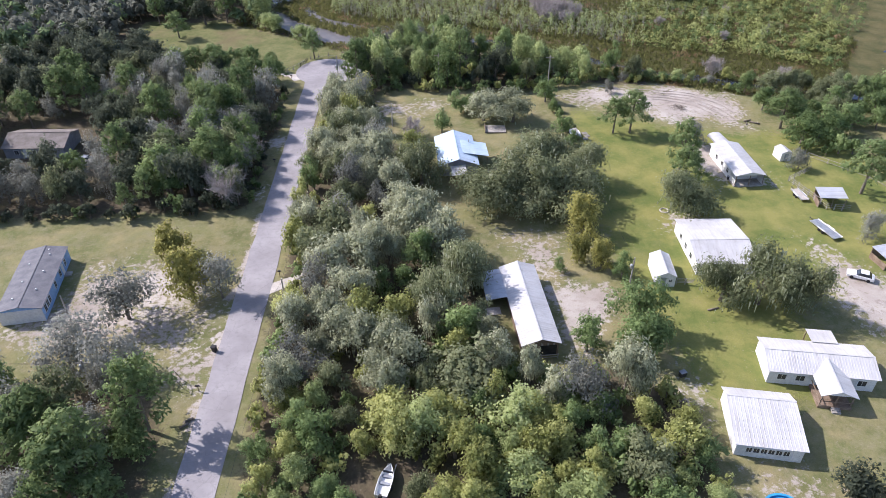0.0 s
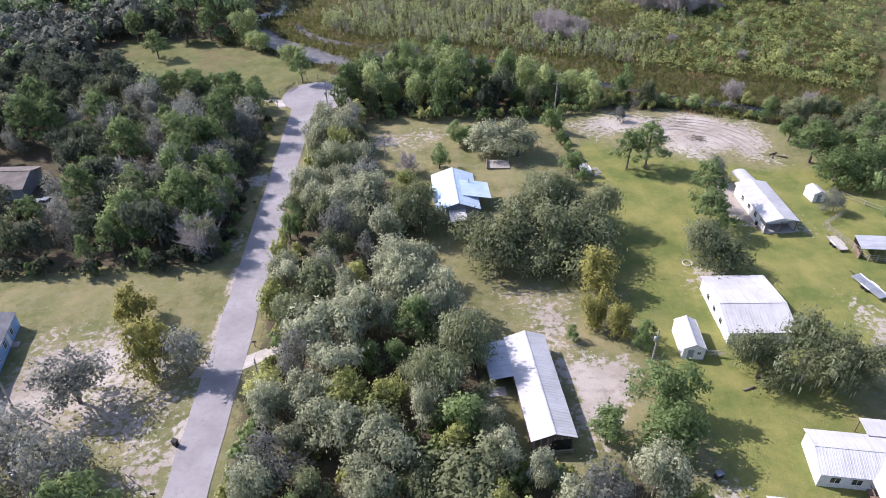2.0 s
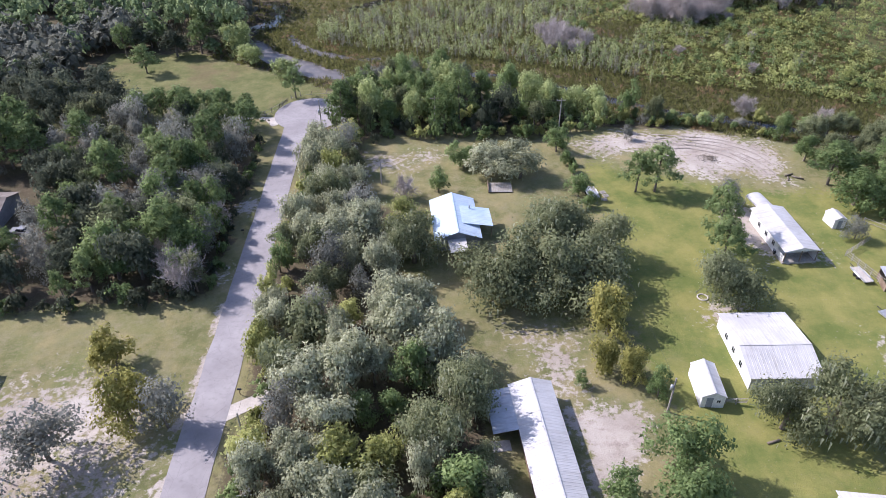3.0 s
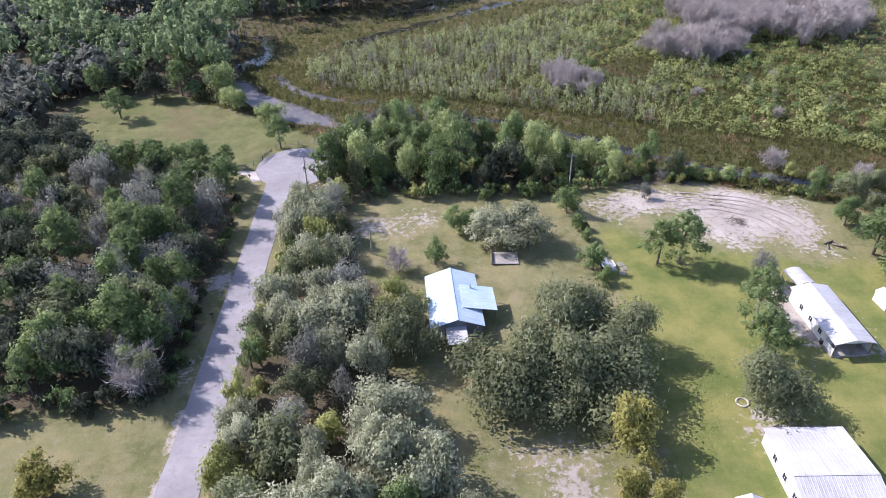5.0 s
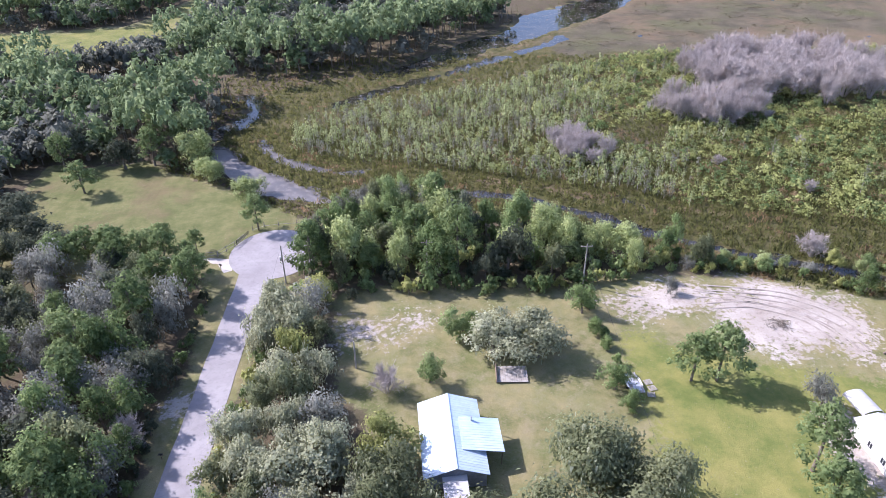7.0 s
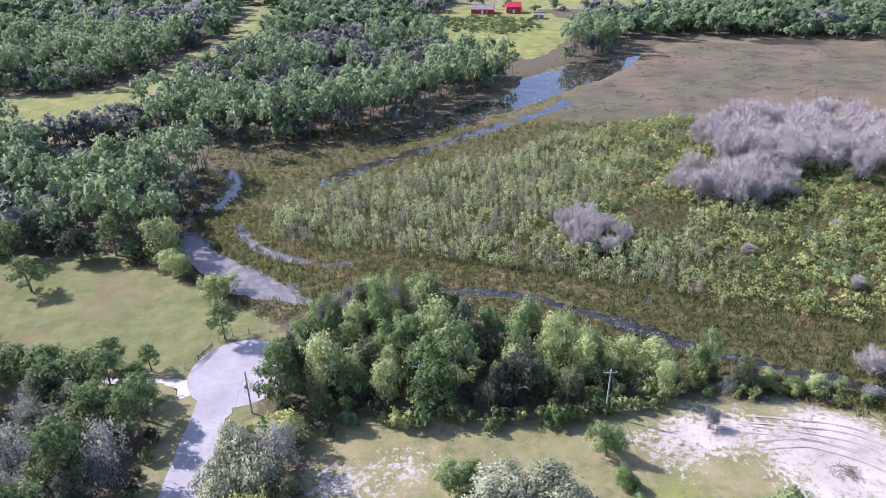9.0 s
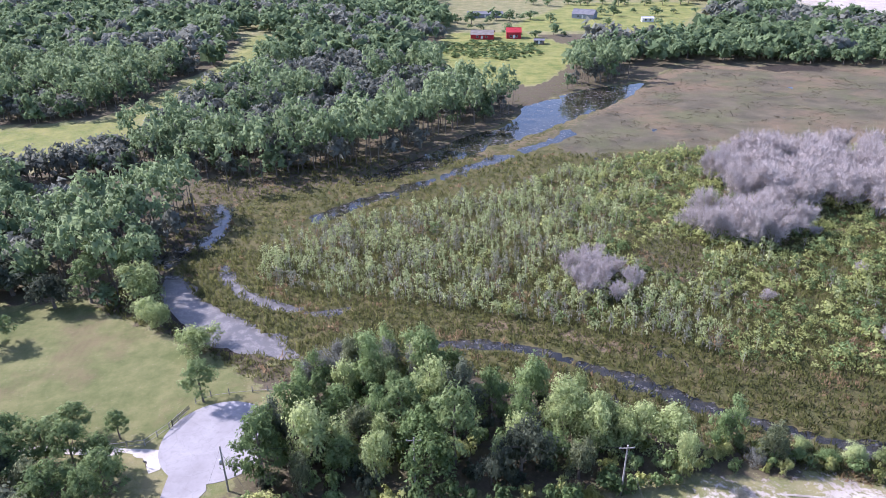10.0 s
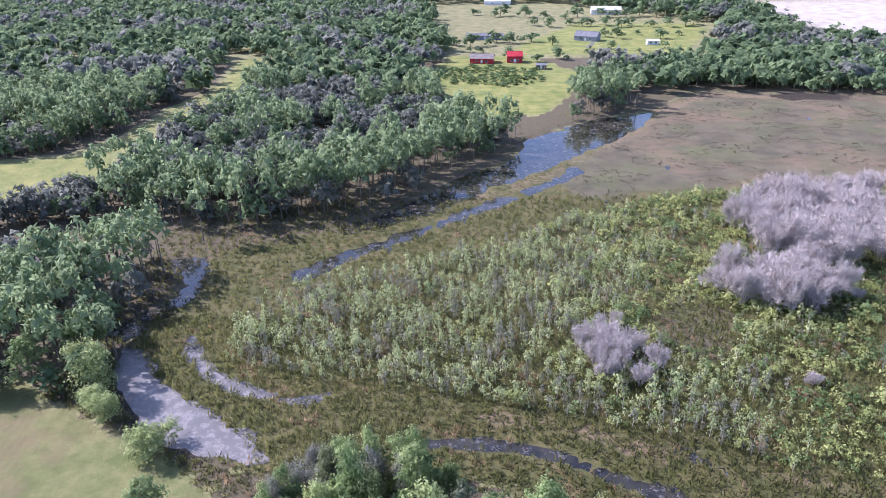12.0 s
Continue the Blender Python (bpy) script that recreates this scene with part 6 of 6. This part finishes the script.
tub = thing("bath_tub", pose(11.2, 77.2, 0, 0, 0, 85), "white old bathtub used as a trough", "tub")
tb = bmesh.new()
rows = []
for z, sx, sy in ((0.02, 0.28, 0.62), (0.5, 0.4, 0.85), (0.54, 0.43, 0.88), (0.54, 0.36, 0.8), (0.12, 0.24, 0.58)):
    rows.append([tb.verts.new((sx * math.copysign(abs(math.cos(a)) ** 0.6, math.cos(a)), sy * math.copysign(abs(math.sin(a)) ** 0.6, math.sin(a)), z)) for a in np.linspace(0, 2 * math.pi, 17)[:-1]])
for r0, r1 in zip(rows[:-1], rows[1:]):
    for i in range(16):
        tb.faces.new((r0[i], r0[(i + 1) % 16], r1[(i + 1) % 16], r1[i]))
tb.faces.new(rows[0][::-1])
tb.faces.new(rows[-1])
part("basin", tb, TRIM_WHITE, tub)


def tyre(x, y, r=0.85):
    root = thing("hose_ring", pose(x, y, 0), "pale round ring lying on the lawn", "ring")
    bm = bmesh.new()
    m_, n_ = 24, 8
    g = [[bm.verts.new(((r + 0.12 * math.cos(b)) * math.cos(a), (r + 0.12 * math.cos(b)) * math.sin(a), 0.1 + 0.12 * math.sin(b))) for b in np.linspace(0, 2 * math.pi, n_ + 1)[:-1]] for a in np.linspace(0, 2 * math.pi, m_ + 1)[:-1]]
    for i in range(m_):
        for j in range(n_):
            bm.faces.new((g[i][j], g[(i + 1) % m_][j], g[(i + 1) % m_][(j + 1) % n_], g[i][(j + 1) % n_]))
    part("ring", bm, SAND, root)


tyre(48.6, 116.6)


def car(m, paint, label, name="car", l=4.4, w=1.8):
    """A plain saloon: body with shaped cabin, glass, wheels, lamps."""
    root = thing(name, m, label, "car", "parked cars")
    side = [(-l / 2, 0.3), (l / 2, 0.3), (l / 2, 0.72), (l * 0.2, 0.92), (-l * 0.42, 0.95), (-l / 2, 0.8)]
    bm = bmesh.new()
    a = [bm.verts.new((-w / 2, y, z)) for y, z in side]
    b = [bm.verts.new((w / 2, y, z)) for y, z in side]
    bm.faces.new(a)
    bm.faces.new(b[::-1])
    for i in range(6):
        bm.faces.new((a[i], b[i], b[(i + 1) % 6], a[(i + 1) % 6]))
    bmesh.ops.recalc_face_normals(bm, faces=bm.faces[:])
    part("body", soften(bm, 0.06), paint, root)
    bm = bmesh.new()
    cab = [(-l * 0.4, 0.93), (l * 0.17, 0.9), (l * 0.04, 1.4), (-l * 0.27, 1.42)]
    a = [bm.verts.new((-w / 2 * k, y, z)) for (y, z), k in zip(cab, (0.93, 0.93, 0.78, 0.78))]
    b = [bm.verts.new((w / 2 * k, y, z)) for (y, z), k in zip(cab, (0.93, 0.93, 0.78, 0.78))]
    bm.faces.new(a)
    bm.faces.new(b[::-1])
    for i in range(4):
        bm.faces.new((a[i], b[i], b[(i + 1) % 4], a[(i + 1) % 4]))
    bmesh.ops.recalc_face_normals(bm, faces=bm.faces[:])
    part("cabin_glass", bm, GLASS, root)
    part("roof", soften(boxes((-w * 0.38, w * 0.38, -l * 0.265, l * 0.035, 1.41, 1.47))), paint, root)
    for x in (-w * 0.36, w * 0.36):
        part("headlight", boxes((x - 0.16, x + 0.16, l / 2 - 0.02, l / 2 + 0.02, 0.55, 0.68)), GLASS, root)
    for y in (-l * 0.3, l * 0.3):
        for x in (-w * 0.46, w * 0.46):
            wheel(root, x, y)


PAINT_WHITE = mottled("white_car_paint", (0.7, 0.7, 0.7), (0.76, 0.76, 0.76), 0.5, 0.25, 0, 0.5, 3, 0)
PAINT_GREY = mottled("grey_car_paint", (0.3, 0.31, 0.32), (0.36, 0.37, 0.38), 0.5, 0.25, 0.3, 0.5, 3, 0)
car(pose(77.0, 93.9, 0, 0, 0, 60), PAINT_WHITE, "white car parked on a sandy drive")
car(pose(-77.0, 141.0, 0, 0, 0, 80), PAINT_GREY, "grey car parked beside the woodland house")

# brush pile, logs and litter on the sand
brush = thing("brush_pile", pose(66.4, 165.0, 0), "low pile of dead grey brushwood on sand", "brush pile")
b_rng = np.random.default_rng(77)
for i in range(60):
    a, d = b_rng.uniform(0, 6.28), b_rng.uniform(0, 1.8)
    c = np.array([d * math.cos(a) * 1.5, d * math.sin(a), b_rng.uniform(0.0, 0.7) * (1 - d / 2.2)])
    e = np.array([b_rng.normal(), b_rng.normal(), b_rng.normal() * 0.25])
    e *= b_rng.uniform(0.5, 1.3) / np.linalg.norm(e)
    v, f = tube_arrays([c - e, c + e * 0.2 + [0, 0, 0.06], c + e], [0.04, 0.03, 0.012], 4)
    o = new("branch", bare_mesh("branch", v, f, BARK))
    o.parent = brush


def log(x, y, rz, l, r):
    v, f = tube_arrays([(-l / 2, 0, r * 0.8), (-l / 2 + 0.02, 0, r * 0.8), (l / 2 - 0.02, 0, r * 0.8), (l / 2, 0, r * 0.75)], [0.02, r, r * 0.85, 0.02], 8)
    o = new("log", bare_mesh("log", v, f, BARK, True))
    o.matrix_world = pose(x, y, 0, 0, 0, rz)
    tagged(o, "cut brown log lying on bare sand", "log", "logs")


for row in ((81.4, 156.9, 20, 2.2, 0.2), (82.8, 155.6, -35, 2.6, 0.22), (80.6, 155.4, 70, 1.6, 0.16), (48.0, 86.2, 15, 2.0, 0.2), (-34.0, 64.2, 40, 1.4, 0.2), (-33.5, 65.2, 30, 1.2, 0.2)):
    log(*row)
slab = thing("concrete_slab", pose(11.0, 86.9, 0, 0, 0, 4), "pale broken concrete slab beside the barn", "slab")
part("slab_face", soften(boxes((-1.4, 1.4, -0.9, 0.9, -0.1, 0.14)), 0.03), SAND, slab)
for i, (x, y, rz) in enumerate(((38.2, 71.5, 20), (66.4, 128.6, -15))):
    crate = thing("equipment_box", pose(x, y, 0, 0, 0, rz), "dark equipment box standing outdoors", "box", "equipment boxes")
    part("case", soften(boxes((-0.5, 0.5, -0.35, 0.35, -0.02, 0.8)), 0.04), DARK_STUFF, crate)
    part("lid", soften(boxes((-0.53, 0.53, -0.38, 0.38, 0.805, 0.87))), GREY_WALL, crate)


def tracks(line, name="tyre_track"):
    """A pair of darker ruts pressed along a line on the sand."""
    bm = bmesh.new()
    pts = np.array(line, float)
    k = np.linspace(0, len(pts) - 1, 90)
    px, py = np.interp(k, range(len(pts)), pts[:, 0]), np.interp(k, range(len(pts)), pts[:, 1])
    for _ in range(60):
        px[1:-1], py[1:-1] = (px[:-2] + 2 * px[1:-1] + px[2:]) / 4, (py[:-2] + 2 * py[1:-1] + py[2:]) / 4
    d = np.stack([np.gradient(px), np.gradient(py)], 1)
    d /= np.linalg.norm(d, axis=1)[:, None]
    for off in (-0.8, 0.8):
        rows_ = [[bm.verts.new((x - q[1] * (off + w), y + q[0] * (off + w), z)) for w, z in ((-0.2, 0.03), (-0.1, 0.075), (0.1, 0.075), (0.2, 0.03))] for x, y, q in zip(px, py, d)]
        for r0, r1 in zip(rows_[:-1], rows_[1:]):
            for j in range(3):
                bm.faces.new((r0[j], r0[j + 1], r1[j + 1], r1[j]))
    tagged(part(name, bm, RUT), "dark curved tyre ruts on pale sand", "tyre track", kind="structure")


RUT = mottled("damp_sand", (0.27, 0.23, 0.195), (0.45, 0.405, 0.355), 0.3, 0.95, fine=5)
tracks([(50, 177.5), (60, 176.5), (72, 174), (79, 168), (81, 160)])
tracks([(52, 175.5), (62, 173.5), (72, 170), (77, 163), (78, 157)])
tracks([(56, 171), (64, 171.5), (72, 167), (75.5, 160)])
